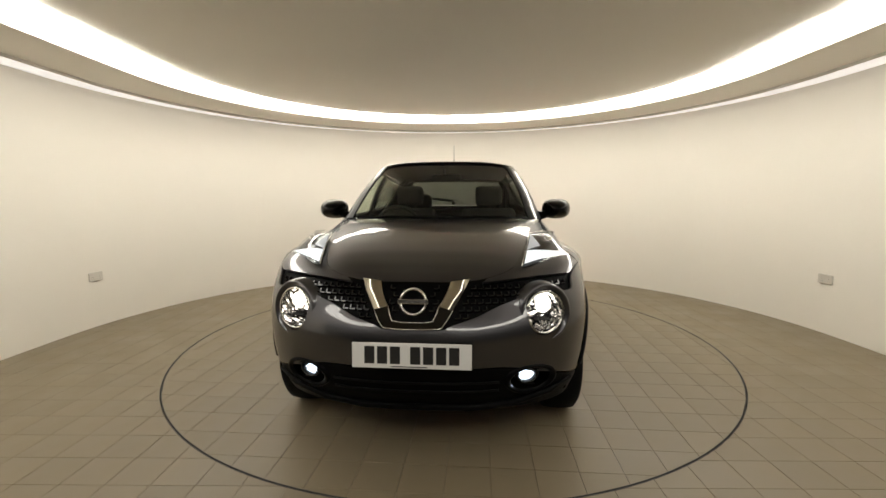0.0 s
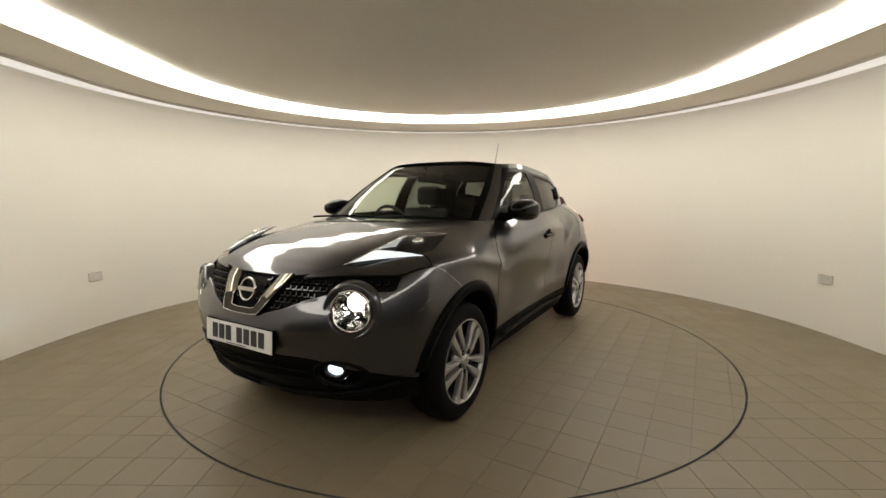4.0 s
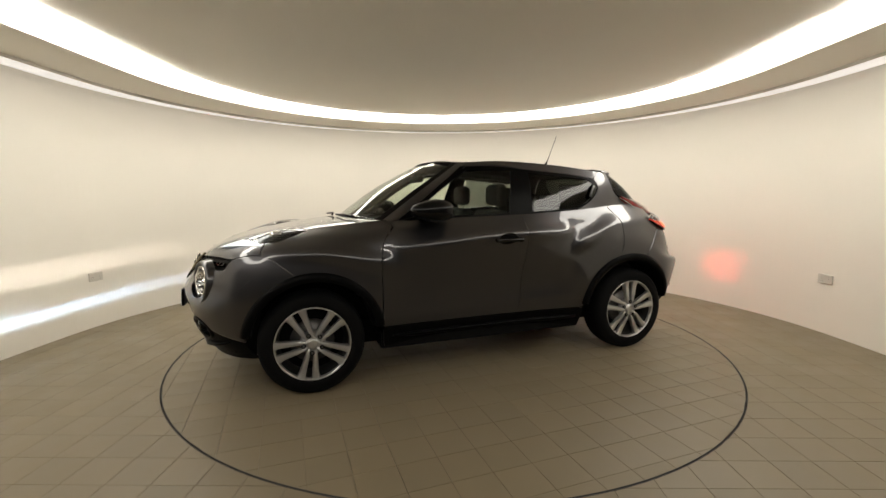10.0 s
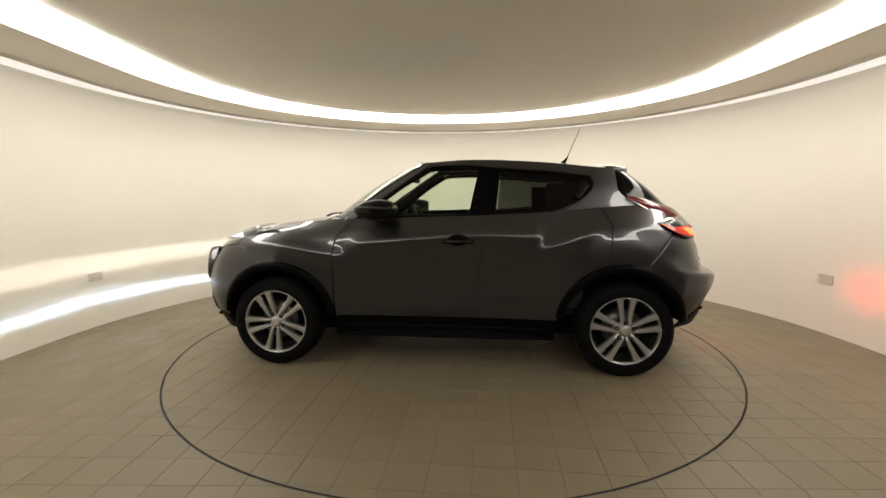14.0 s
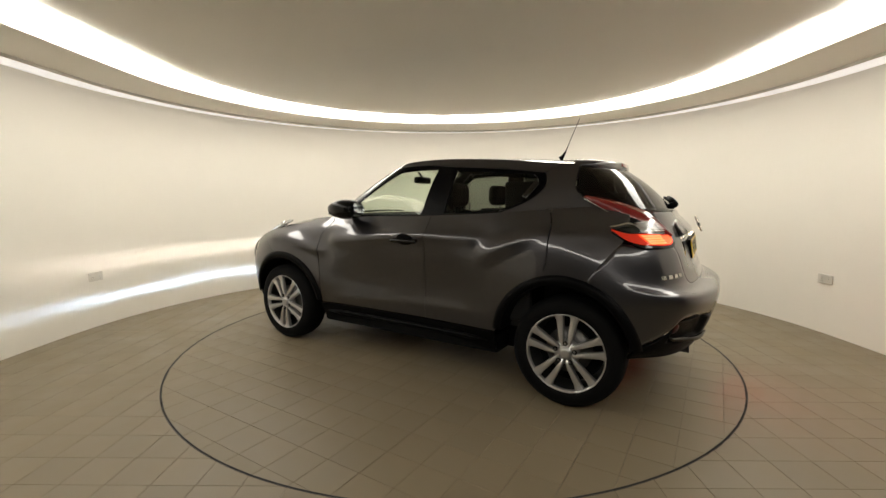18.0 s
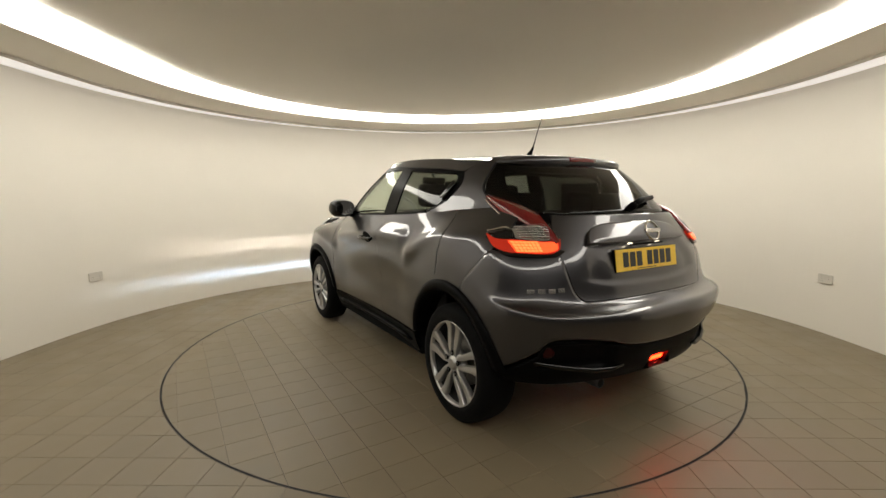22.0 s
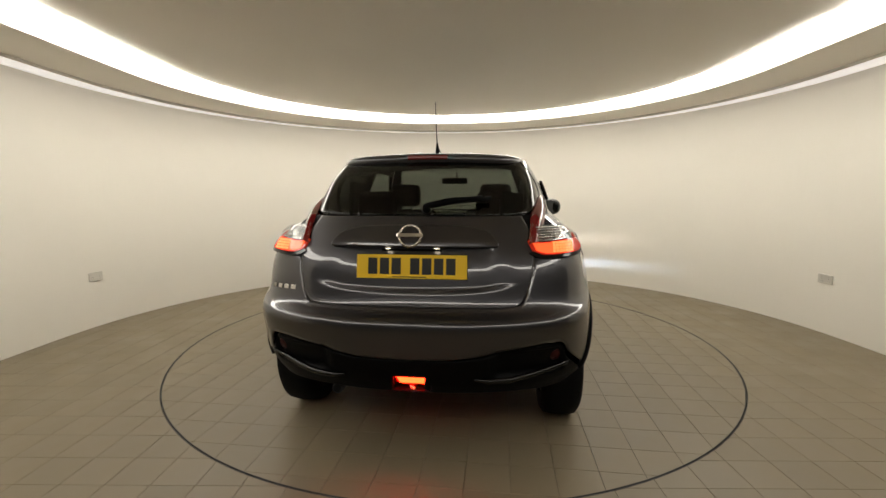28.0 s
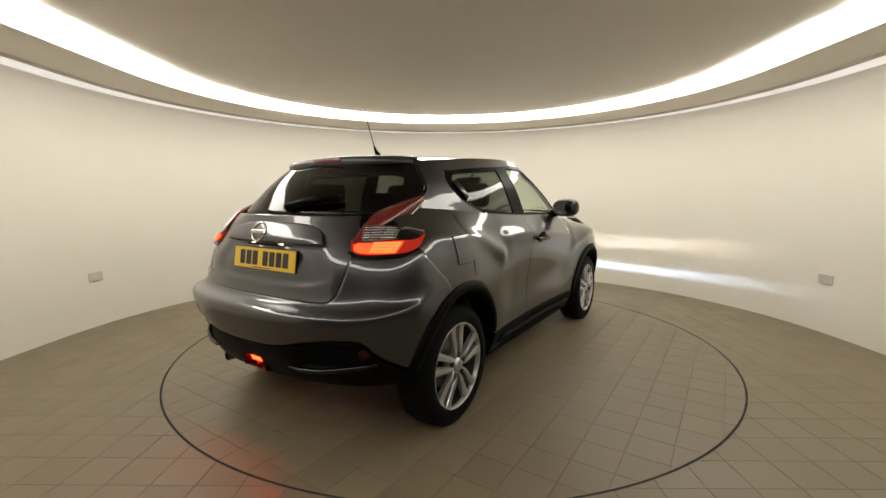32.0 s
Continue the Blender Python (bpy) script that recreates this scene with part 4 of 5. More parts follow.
def fog_lamp(side):
    p = Vector((1.948, .510 * side, .449))
    n = Vector((math.cos(radians(20)), side * math.sin(radians(20)), .0))
    m = aimed(p, n) @ Matrix.Diagonal((1.16, .82, 1, 1))
    b = bmesh.new()
    revolve(b, [(.050, -.04), (.048, .006), (.042, .009), (.037, .004), (.035, -.02)], n=40, m=m)
    lamp = part("fog_lamp", b, BLACK_GLOSS, car, "small round fog lamp, lit cool white")
    c = bmesh.new()
    revolve(c, [(.037, -.012), (.026, -.036), (.0005, -.042)], n=14, m=m)
    part("reflector", c, REFLECTOR, lamp, smooth=False)
    e = bmesh.new()
    revolve(e, [(.024, -.03), (.024, -.02), (.016, -.010), (.0005, -.008)], n=20, m=m @ Matrix.Translation((0, .008, 0)) @ Matrix.Diagonal((1.2, .8, 1, 1)))
    part("bulb", e, BULB_COOL, lamp, "glowing cool white lamp")
    lens = bmesh.new()
    revolve(lens, [(.038, .002), (.025, .008), (.0005, .011)], n=32, m=m)
    part("lens", lens, LENS_CLEAR, lamp).visible_shadow = False
    w = aimed(p + Vector((-.055, 0, -.046)), (1, side * .30, -.088))
    for y0, y1, reach in ((.0012, .0024, .050), (-.0024, -.0012, .030)):
        k = bmesh.new()
        box(k, -.026, .026, y0, y1, -.004, reach, 0, w)
        part("beam_shield", k, GAP, lamp, smooth=False)
    for x0 in (-.0285, .0270):
        k = bmesh.new()
        box(k, x0, x0 + .0015, -.0024, .0024, -.004, .012, 0, w)
        part("beam_blinker", k, GAP, lamp, smooth=False)
    k = bmesh.new()
    box(k, -.027, .027, -.0024, .0024, -.006, -.004, 0, w)
    part("beam_back", k, GAP, lamp, smooth=False)
    k = bmesh.new()
    box(k, -.022, .022, -.0005, .0005, -.003, -.001, 0, w)
    part("beam_strip", k, BEAM_COOL, lamp, smooth=False)


fog_lamp(1), fog_lamp(-1)


def fog_surround():
    """A rounded black frame round the fog lamp's pocket."""
    rows = []
    for a in np.linspace(0, 2 * math.pi, 49):
        row = []
        for r, lift in ((1.22, -.006), (1.16, .006), (1.05, .009), (.95, .004), (.90, -.004)):
            y, z = .53 + .105 * r * math.cos(a), .422 + .066 * r * math.sin(a)
            row.append(on_skin(BODY, F(y, z), lift).translation)
        rows.append(row)
    return band(rows)


panel("fog_lamp_surround", fog_surround(), BLACK_PLASTIC, car, "black frame round the fog lamp pocket")


# daytime lamps on the wing tops
def patch(c00, c10, c11, c01, n, lift, nu=18, nv=10):
    """A domed four-cornered sheet."""
    out = np.zeros((nu, nv, 3))
    c00, c10, c11, c01 = map(np.array, (c00, c10, c11, c01))
    for i, a in enumerate(np.linspace(0, 1, nu)):
        for j, b in enumerate(np.linspace(0, 1, nv)):
            p = (1 - a) * (1 - b) * c00 + a * (1 - b) * c10 + a * b * c11 + (1 - a) * b * c01
            out[i, j] = p + np.array(n) * lift * (4 * a * (1 - a)) ** .7 * (4 * b * (1 - b)) ** .6
    v = out.reshape(-1, 3).tolist()
    f = [(i * nv + j, (i + 1) * nv + j, (i + 1) * nv + j + 1, i * nv + j + 1) for i in range(nu - 1) for j in range(nv - 1)]
    return v, f


DRL_FRONT, DRL_OUT, DRL_REAR, DRL_IN = (1.832, .490, .925), (1.545, .755, .948), (1.268, .722, 1.045), (1.44, .565, 1.045)


def lamp_sheet(arm, lift=0.0, nu=16, nv=6):
    """A sheet in the lamp, given as (across, along) of its corners."""
    c00, c10, c11, c01 = map(np.array, (DRL_FRONT, DRL_OUT, DRL_REAR, DRL_IN))
    v = []
    for u in np.linspace(0, 1, nu):
        for w in np.linspace(0, 1, nv):
            a, b = arm(u, w)
            q = (1 - a) * (1 - b) * c00 + a * (1 - b) * c10 + a * b * c11 + (1 - a) * b * c01
            v.append(tuple(q + np.array((.25, .15, .95)) * (.009 + lift + .016 * max(4 * a * (1 - a), 0) ** .7 * max(4 * b * (1 - b), 0) ** .6)))
    return v, [(i * nv + j, (i + 1) * nv + j, (i + 1) * nv + j + 1, i * nv + j + 1) for i in range(nu - 1) for j in range(nv - 1)]


def LOWER_ARM(u, w):
    return .03 + .95 * u, .04 + w * .36 * (1 - u) ** .9


def UPPER_ARM(u, w):
    return .03 + w * .34 * (1 - u) ** .8, .42 + .57 * u


housings = panel("daytime_lamp", patch(DRL_FRONT, DRL_OUT, DRL_REAR, DRL_IN, (.25, .15, .95), .016), BLACK_GLOSS, car, "boomerang daytime lamp with a lit white strip")
for side, lamp in zip((1, -1), housings):
    def sided(d):
        return d if side > 0 else mirrored(*d)
    mesh_object("lit_strip", *sided(lamp_sheet(LOWER_ARM)), DRL_GLOW, lamp, "glowing white strip", smooth=True)
    mesh_object("upper_arm", *sided(lamp_sheet(UPPER_ARM)), DRL_DIM, lamp, "glowing white upper lamp arm", smooth=True)
    for a in (.12, .24, .36, .48, .60, .72):
        mesh_object("lamp_divider", *sided(lamp_sheet(lambda u, w, a=a: (a + .016 * u + .05 * w, .10 + .9 * w * (LOWER_ARM(a, 1)[1] - .10)), .0025, 3, 4)), DRL_DIM, lamp)
    k = bmesh.new()
    tube(k, [(1.50, .66 * side, 1.018), (1.46, .665 * side, 1.022), (1.42, .67 * side, 1.024)], [.018, .024, .016], 12)
    part("indicator_bulb", k, REFLECTOR, lamp)
    v, f = sided(patch(np.array(DRL_FRONT) + (.006, 0, .006), np.array(DRL_OUT) + (0, .004, .008), np.array(DRL_REAR) + (0, .002, .008), np.array(DRL_IN) + (0, -.004, .008), (.25, .15, .95), .030))
    ob = mesh_object("lens", v, f, LENS_CLEAR, lamp, smooth=True)
    ob.visible_shadow = False
    # bright edge
    k = bmesh.new()
    edge = [np.array(DRL_FRONT) + (.004, -.002, .006), np.array((1.64, .53, .990)) + (0, 0, .008), np.array(DRL_IN) + (0, -.004, .008), np.array((1.34, .64, 1.060)), np.array(DRL_REAR) + (0, 0, .006)]
    tube(k, [(p[0], p[1] * side, p[2]) for p in edge], .0032, 8)
    part("lamp_edge", k, SILVER, lamp)


def proud(d):
    """Push the outer end of a lamp piece out of the body side."""
    v, f = d
    out = []
    for x, y, z in v:
        sx, sy = min(max((-1.46 - x) / .13, 0), 1), min(max((y - .56) / .13, 0), 1)
        out.append((x, y + .018 * sx * sx * (3 - 2 * sx) * sy * sy * (3 - 2 * sy), z))
    return out, f


# tail lamps: a lit body on the corner with a red arm up to the glass
def tail_lamp():
    low = [S(-1.49, 1.062), S(-1.57, 1.015), S(-1.64, .992), R(.70, .985), R(.64, .981), R(.595, .984), R(.560, 1.0)]
    mid = [S(-1.485, 1.068), S(-1.57, 1.045), R(.715, 1.045), R(.66, 1.040), R(.60, 1.036), R(.535, 1.045)]
    top = [S(-1.48, 1.074), S(-1.55, 1.088), R(.70, 1.096), R(.64, 1.110), R(.59, 1.118), R(.545, 1.12)]
    red = panel("tail_lamp", proud(shell(BODY, coons(low, mid, None, None, 28, 8), offset=.012, thick=.014, gap=0)), TAIL_GLOW, car, "boomerang tail lamp with lit red lower half")
    black = proud(shell(BODY, coons(mid, top, None, None, 28, 8), offset=.002, thick=.02, gap=0))
    cm, ct = [R(.70, 1.050), R(.62, 1.040), R(.545, 1.048)], [R(.685, 1.092), R(.62, 1.108), R(.556, 1.112)]
    clear = proud(shell(BODY, coons(cm, ct, None, None, 28, 8), offset=.011, thick=.02, gap=0, bulge=.004))
    cover = proud(shell(BODY, coons(mid, top, None, None, 28, 8), offset=.016, thick=.012, gap=0, bulge=.010))
    seal = proud(shell(BODY, coons([S(-1.49, 1.055), S(-1.60, 1.0), S(-1.64, .980), R(.70, .972), R(.64, .968), R(.585, .970), R(.540, .992)], low, None, None, 28, 3), offset=.008, thick=.02, gap=0))
    a0, a1, a2 = np.array((-1.295, .622, 1.252)), np.array((-1.53, .632, 1.185)), np.array((-1.768, .556, 1.030))
    rows = []
    for t in np.linspace(0, 1, 16):
        c = (1 - t) ** 2 * a0 + 2 * t * (1 - t) * a1 + t * t * a2
        w = .012 + .050 * (t / .65) ** .8 if t < .65 else .062 - .050 * (t - .65) / .35
        n = np.array((-.35, .80, .45))
        n = n / np.linalg.norm(n)
        across = np.array((-.55, -.55, .62)) * w
        rows.append([c - across - n * .02, c - across + n * .012, c + n * .026, c + across + n * .012, c + across - n * .012])
    arm = band(rows)
    outer_edge = [tuple(r[1] + (r[2] - r[3]) * .25) for r in rows[:12]]
    for side, lamp in zip((1, -1), red):
        def sided(d):
            return d if side > 0 else mirrored(*d)
        mesh_object("lamp_base", *sided(black), BLACK_GLOSS, lamp, smooth=True)
        bright = proud(shell(BODY, coons([S(-1.478, 1.076), S(-1.55, 1.092), R(.69, 1.086)], [S(-1.475, 1.083), S(-1.55, 1.101), R(.69, 1.095)], None, None, 20, 3), offset=.014, thick=.006, gap=0))
        mesh_object("lamp_trim", *sided(bright), CHROME, lamp, "thin chrome edge", smooth=True)
        mesh_object("clear_section", *sided(clear), SILVER, lamp, "silver reversing and indicator section", smooth=True)
        ob = mesh_object("cover", *sided(cover), LENS_CLEAR, lamp, smooth=True)
        ob.visible_shadow = False
        mesh_object("lamp_seal", *sided(seal), BLACK_GLOSS, lamp, smooth=True)
        mesh_object("arm", *sided(arm), RED_PLASTIC, lamp, "unlit red lamp arm", smooth=True)
        q = bmesh.new()
        tube(q, [(x, y * side, z) for x, y, z in outer_edge], .004, 6)
        part("arm_trim", q, CHROME, lamp, "thin bright edge of the lamp arm")
        for row in range(4):
            for col in range(7):
                y0, z0 = .728 - .0135 * col, .990 + .0118 * row
                cell = proud(shell(BODY, coons([R(y0, z0), R(y0 - .0105, z0)], [R(y0, z0 + .0090), R(y0 - .0105, z0 + .0090)], None, None, 3, 3), offset=.0172, thick=.003, gap=0))
                mesh_object("lit_cell", *sided(cell), TAIL_CORE, lamp)
        core = proud(shell(BODY, coons([R(.732, .990), R(.68, .987), R(.61, .988), R(.572, 1.0)], [R(.732, 1.038), R(.68, 1.036), R(.60, 1.030), R(.556, 1.034)], None, None, 24, 6), offset=.0155, thick=.004, gap=0))
        mesh_object("lit_core", *sided(core), TAIL_MID, lamp, "lit orange-red brake section", smooth=True)
        for k in range(5):
            z0 = 1.054 + .011 * k
            pts = [on_skin(BODY, R(y0, z0), .0145 + .004 * math.sin((y0 - .55) / .14 * math.pi)).translation for y0 in np.linspace(.555 + .002 * k, .690 - .004 * k, 9)]
            q = bmesh.new()
            tube(q, [(p.x, side * (p.y + .018 * min(max((p.y - .56) / .13, 0), 1)), p.z) for p in pts], .0032, 6)
            part("lamp_rib", q, REFLECTOR, lamp)
        for y0 in (.60, .645):
            q = bmesh.new()
            pts = [on_skin(BODY, R(y0, z0), .016).translation for z0 in np.linspace(1.046, 1.104, 5)]
            tube(q, [(p.x, side * (p.y + .018 * min(max((p.y - .56) / .13, 0), 1)), p.z) for p in pts], .003, 6)
            part("lamp_divider", q, ALLOY_DARK, lamp)


TAIL_MID = material("lit_tail_section", (0.6, 0.05, 0.02), rough=0.2, emit=(1.0, 0.085, 0.018), emit_strength=1.6, noise_scale=40, noise_amount=0.4)
tail_lamp()

# spoiler with brake light
sp_rows = []
for t in np.linspace(-1, 1, 31):
    a = abs(t)
    e = CAB.at(8 - 1.75 * a ** .9, 2.0)
    y = math.copysign(e[1], t)
    back = .055 * (1 - a ** 4)
    drop = 1 - .35 * a ** 3
    sp_rows.append([(e[0] + .10, y * .99, e[2] + .016 + .004 * (1 - a)), (e[0] + .02, y, e[2] + .012), (e[0] - back, y, e[2] - .003), (e[0] - back - .010, y, e[2] - .014 * drop),
                    (e[0] - back - .008, y, e[2] - .046 * drop), (e[0] - back + .004, y * .99, e[2] - .052 * drop), (e[0] + .03, y * .98, e[2] - .045 * drop)])
v, f = band(sp_rows)
mesh_object("roof_spoiler", v, f, PAINT, car, smooth=True)
k = bmesh.new()
m = aimed((-1.410, -.006, 1.474), (-1, 0, .08))
box(k, -.112, .112, -.011, .013, -.02, .004, .003, m)
part("brake_light", k, RED_PLASTIC, car, "unlit red high brake light")
k = bmesh.new()
tube(k, [(-.945, 0, 1.545), (-.965, 0, 1.568), (-.985, 0, 1.60)], [.020, .012, .006], 12)
aerial = part("aerial", k, BLACK_PLASTIC, car)
k = bmesh.new()
tube(k, [(-.982, 0, 1.595), (-1.02, 0, 1.69), (-1.082, -.004, 1.838)], [.0035, .0028, .0022], 8)
part("aerial_rod", k, BLACK_PLASTIC, aerial)

# tailgate trim
def tilted(d):
    """Lean the garnish out towards its lower edge."""
    v, f = d
    return [(x - .030 * min(max((1.125 - z) / .10, 0), 1) ** .8, y, z) for x, y, z in v], f


panel("tailgate_garnish", tilted(shell(BODY, coons([R(0, 1.024), R(.2, 1.024), R(.33, 1.026), R(.400, 1.030)], [R(0, 1.124), R(.2, 1.120), R(.29, 1.110), R(.36, 1.085), R(.402, 1.036)], None, None, 40, 14), offset=.003, thick=.03, gap=0, middle=True)), PAINT, car, join=True)
for y in (.115, -.115):
    k = bmesh.new()
    box(k, -1.848, -1.832, y - .012, y + .012, 1.0125, 1.0165, .001)
    part("plate_lamp", k, PLATE_GLOW, car, smooth=False)
# added strip that screens the plate lamps from direct view
k = bmesh.new()
box(k, -1.858, -1.853, -.14, .14, 1.006, 1.017, .001)
part("plate_lamp_hood", k, BLACK_PLASTIC, car, smooth=False)
k = bmesh.new()
tube(k, [(-1.70, -.05, 1.185), (-1.735, -.05, 1.205), (-1.75, -.05, 1.215)], [.024, .022, .012], 12)
wiper = part("rear_wiper", k, BLACK_PLASTIC, car, "black rear wiper")
k = bmesh.new()
tube(k, [(-1.735, -.05, 1.21), (-1.70, -.16, 1.235), (-1.665, -.32, 1.255)], [.018, .019, .010], 10)
part("wiper_arm", k, BLACK_PLASTIC, wiper)
k = bmesh.new()
tube(k, [(-1.705, -.07, 1.215), (-1.68, -.2, 1.232), (-1.64, -.36, 1.25)], .011, 8)
part("wiper_blade", k, RUBBER, wiper)
# plain chrome bars in place of the model name
for k5 in range(4):
    y = .742 - .043 * k5
    k = bmesh.new()
    m = on_skin(BODY, R(y - .014, .815 + .001 * k5), .001)
    box(k, -.017, .017, -.011, .011, 0, .003, .001, m)
    part("name_bar", k, SILVER, car, smooth=False)

# rear lower trim
DULL_RED = material("dull_red_reflector", (0.030, 0.002, 0.002), rough=0.3, spec=0.2)
for side in (1, -1):
    k = bmesh.new()
    m = on_skin(BODY, R(.672, .525), -.010)
    if side < 0:
        m = Matrix.Diagonal((1, -1, 1, 1)) @ m
    revolve(k, [(.030, -.01), (.030, .006), (.022, .010), (.0005, .011)], n=24, m=m)
    part("rear_reflector", k, DULL_RED, car, "dull red round reflector")
    lip_pts = [(.30, .445), (.36, .432), (.46, .435), (.56, .445), (.66, .465), (.73, .49)]
    k = bmesh.new()
    pts = []
    for y, z in lip_pts:
        q = on_skin(BODY, R(y, z), .006).translation
        pts.append((q.x, q.y * side, q.z))
    tube(k, pts, [.006, .012, .014, .014, .013, .008], 10)
    part("bumper_lip", k, BLACK_GLOSS, car)
k = bmesh.new()
m = aimed((-1.944, -.012, .405), (-1, 0, .05))
box(k, -.085, .085, -.008, .028, -.05, -.03, .004, m)
fog = part("rear_fog_lamp", k, RED_PLASTIC, car, "small red rear fog lamp, brightly lit")
k = bmesh.new()
lit = box(k, -.078, .078, -.006, .024, -.03, -.014, .0055, None, 3)
for q in lit:
    q.co.x *= .74 + .26 * min(max((q.co.y + .006) / .03, 0), 1)
bmesh.ops.transform(k, matrix=m, verts=k.verts)
part("lit_core", k, RED_FOG, fog, "glowing red core")
duct = aimed((-1.914, -.012, .382), (-1, 0, .065))
k = bmesh.new()
for x0, x1, y0, y1 in ((-.012, .012, .009, .011), (-.012, .012, -.011, -.009), (-.014, -.012, -.011, .011), (.012, .014, -.011, .011)):
    box(k, x0, x1, y0, y1, -.085, .02, 0, duct)
box(k, -.014, .014, -.011, .011, -.088, -.084, 0, duct)
part("beam_duct", k, GAP, fog, smooth=False)
k = bmesh.new()
box(k, -.010, .010, -.007, .007, -.080, -.078, 0, duct)
part("beam_source", k, RED_BEAM, fog, smooth=False)
k = bmesh.new()
box(k, -.092, .092, .032, .040, -.05, -.018, .003, m)
box(k, -.092, .092, -.042, -.036, -.05, -.01, .003, m)
box(k, -.092, -.086, -.036, .036, -.05, .006, .002, m)
box(k, .086, .092, -.036, .036, -.05, .006, .002, m)
part("lamp_hood", k, BLACK_PLASTIC, fog, smooth=False)
k = bmesh.new()
pts = [(-1.60, .36, .30), (-1.78, .365, .335), (-1.885, .368, .335)]
tube(k, pts, .027, 18)
pipe = part("exhaust_pipe", k, ALLOY_DARK, car, "steel exhaust tailpipe")
k = bmesh.new()
revolve(k, [(.022, 0), (.0005, .0)], n=18, m=aimed((-1.8865, .368, .335), (-1, 0, 0)))
part("pipe_bore", k, GAP, pipe)

# fuel flap on the right
fl = shell(BODY, coons([S(-1.315, .905), S(-1.22, .90), S(-1.135, .91)], [S(-1.305, 1.045), S(-1.22, 1.05), S(-1.125, 1.045)], None, None, 12, 10), offset=.0045, thick=.01, gap=0)
mesh_object("fuel_flap", *mirrored(*fl), PAINT, car, smooth=True)
fl = shell(BODY, coons([S(-1.319, .901), S(-1.22, .896), S(-1.131, .906)], [S(-1.309, 1.049), S(-1.22, 1.054), S(-1.121, 1.049)], None, None, 12, 10), offset=.001, thick=.004, gap=0)
mesh_object("flap_gap", *mirrored(*fl), GAP, car, smooth=True)


# door mirrors
def door_mirror():
    b = bmesh.new()
    bmesh.ops.create_uvsphere(b, u_segments=28, v_segments=18, radius=1.0)
    for q in b.verts:
        x, y, z = q.co
        w = 1.0 - .22 * max(x, 0)
        zz = math.copysign(abs(z) ** .8, z)
        yy = math.copysign(abs(y) ** .75, y)
        xx = x * (.168 if x > 0 else .145)
        q.co = (.455 + xx, .873 + .105 * yy * w, 1.168 + .076 * zz * w)
        if x < -.75:
            q.co.x = .455 - .145 * .75 - (.145 * (-x - .75)) * .1
    return both_sides("door_mirror", b, MIRROR_BLACK, car, "gloss black door mirror")


ml, mr = door_mirror()
for side, parent in ((1, ml), (-1, mr)):
    k = bmesh.new()
    tube(k, [(.50, .70 * side, 1.115), (.50, .76 * side, 1.118), (.48, .82 * side, 1.14)], [.045, .03, .03], 12)
    part("mirror_foot", k, BLACK_PLASTIC, parent)
    k = bmesh.new()
    m = aimed((.3405, .876 * side, 1.168), (-1, .14 * side, 0))
    revolve(k, [(1, 0), (.0005, .0)], n=32)
    bmesh.ops.transform(k, matrix=m @ Matrix.Diagonal((.080, .055, 1, 1)), verts=k.verts)
    part("mirror_glass", k, MIRROR, parent, "silvered mirror glass")
    k = bmesh.new()
    tube(k, [(.58, .82 * side, 1.185), (.572, .88 * side, 1.192), (.53, .95 * side, 1.190)], .006, 8)
    part("mirror_trim", k, CHROME, parent)

# door handles
k = bmesh.new()
m = on_skin(BODY, S(-.108, .957), .0)
bmesh.ops.create_uvsphere(k, u_segments=24, v_segments=12, radius=1.0, matrix=m @ Matrix.Diagonal((.074, .050, .005, 1)))
hl, hr = both_sides("door_handle", k, GAP, car, "black door handle in a dark cup")
for side, parent in ((1, hl), (-1, hr)):
    k = bmesh.new()
    box(k, -.112, .112, -.012, .014, .012, .034, .010, m, 3)
    box(k, -.108, -.07, -.010, .011, -.002, .016, .004, m)
    box(k, .07, .108, -.010, .011, -.002, .016, .004, m)
    if side < 0:
        bmesh.ops.scale(k, vec=(1, -1, 1), verts=k.verts)
        bmesh.ops.reverse_faces(k, faces=k.faces)
    part("grip", k, BLACK_GLOSS, parent)

# hidden grips of the rear doors, in the black window corner
k = bmesh.new()
m = on_skin(CAB, CS(-.972, 1.295), .004)
box(k, -.022, .022, -.068, .068, -.004, .018, .010, m @ Matrix.Rotation(radians(-36), 4, "Z"), 3)
both_sides("rear_door_handle", k, BLACK_GLOSS, car, "gloss black upright grip in the window corner")

# sill strip with a bright edge
for side in (1, -1):
    k = bmesh.new()
    pts = []
    for x in np.linspace(.74, -.74, 12):
        q = on_skin(BODY, S(x, .325), .016).translation
        pts.append((q.x, q.y * side, q.z))
    tube(k, pts, [.006] + [.016] * 10 + [.006], 10)
    part("sill_strip", k, PILLAR_FILM, car, "gloss black sill strip")

# front lower trim
k = bmesh.new()
for sgn in (1, -1):
    pts = []
    for y, z in ((.0, .285), (.25, .285), (.45, .30), (.62, .335), (.74, .37)):
        q = on_skin(BODY, F(y, z), .004).translation
        pts.append((q.x, q.y * sgn, q.z))
    tube(k, pts, [.018, .018, .018, .016, .008], 10)
part("front_lip", k, BLACK_PLASTIC, car)
k = bmesh.new()
for row in range(2):
    z = .385 + .045 * row
    pts = [on_skin(BODY, F(y, z), .004).translation for y in (0, .1, .2, .3, .38)]
    pts = [(p.x, -p.y, p.z) for p in reversed(pts[1:])] + [tuple(p) for p in pts]
    tube(k, pts, .006, 6)
part("lower_grille", k, GAP, car)
k = bmesh.new()
tube(k, [(1.02, -.60, 1.115), (1.0, -.30, 1.128), (1.04, .02, 1.122)], .008, 6)
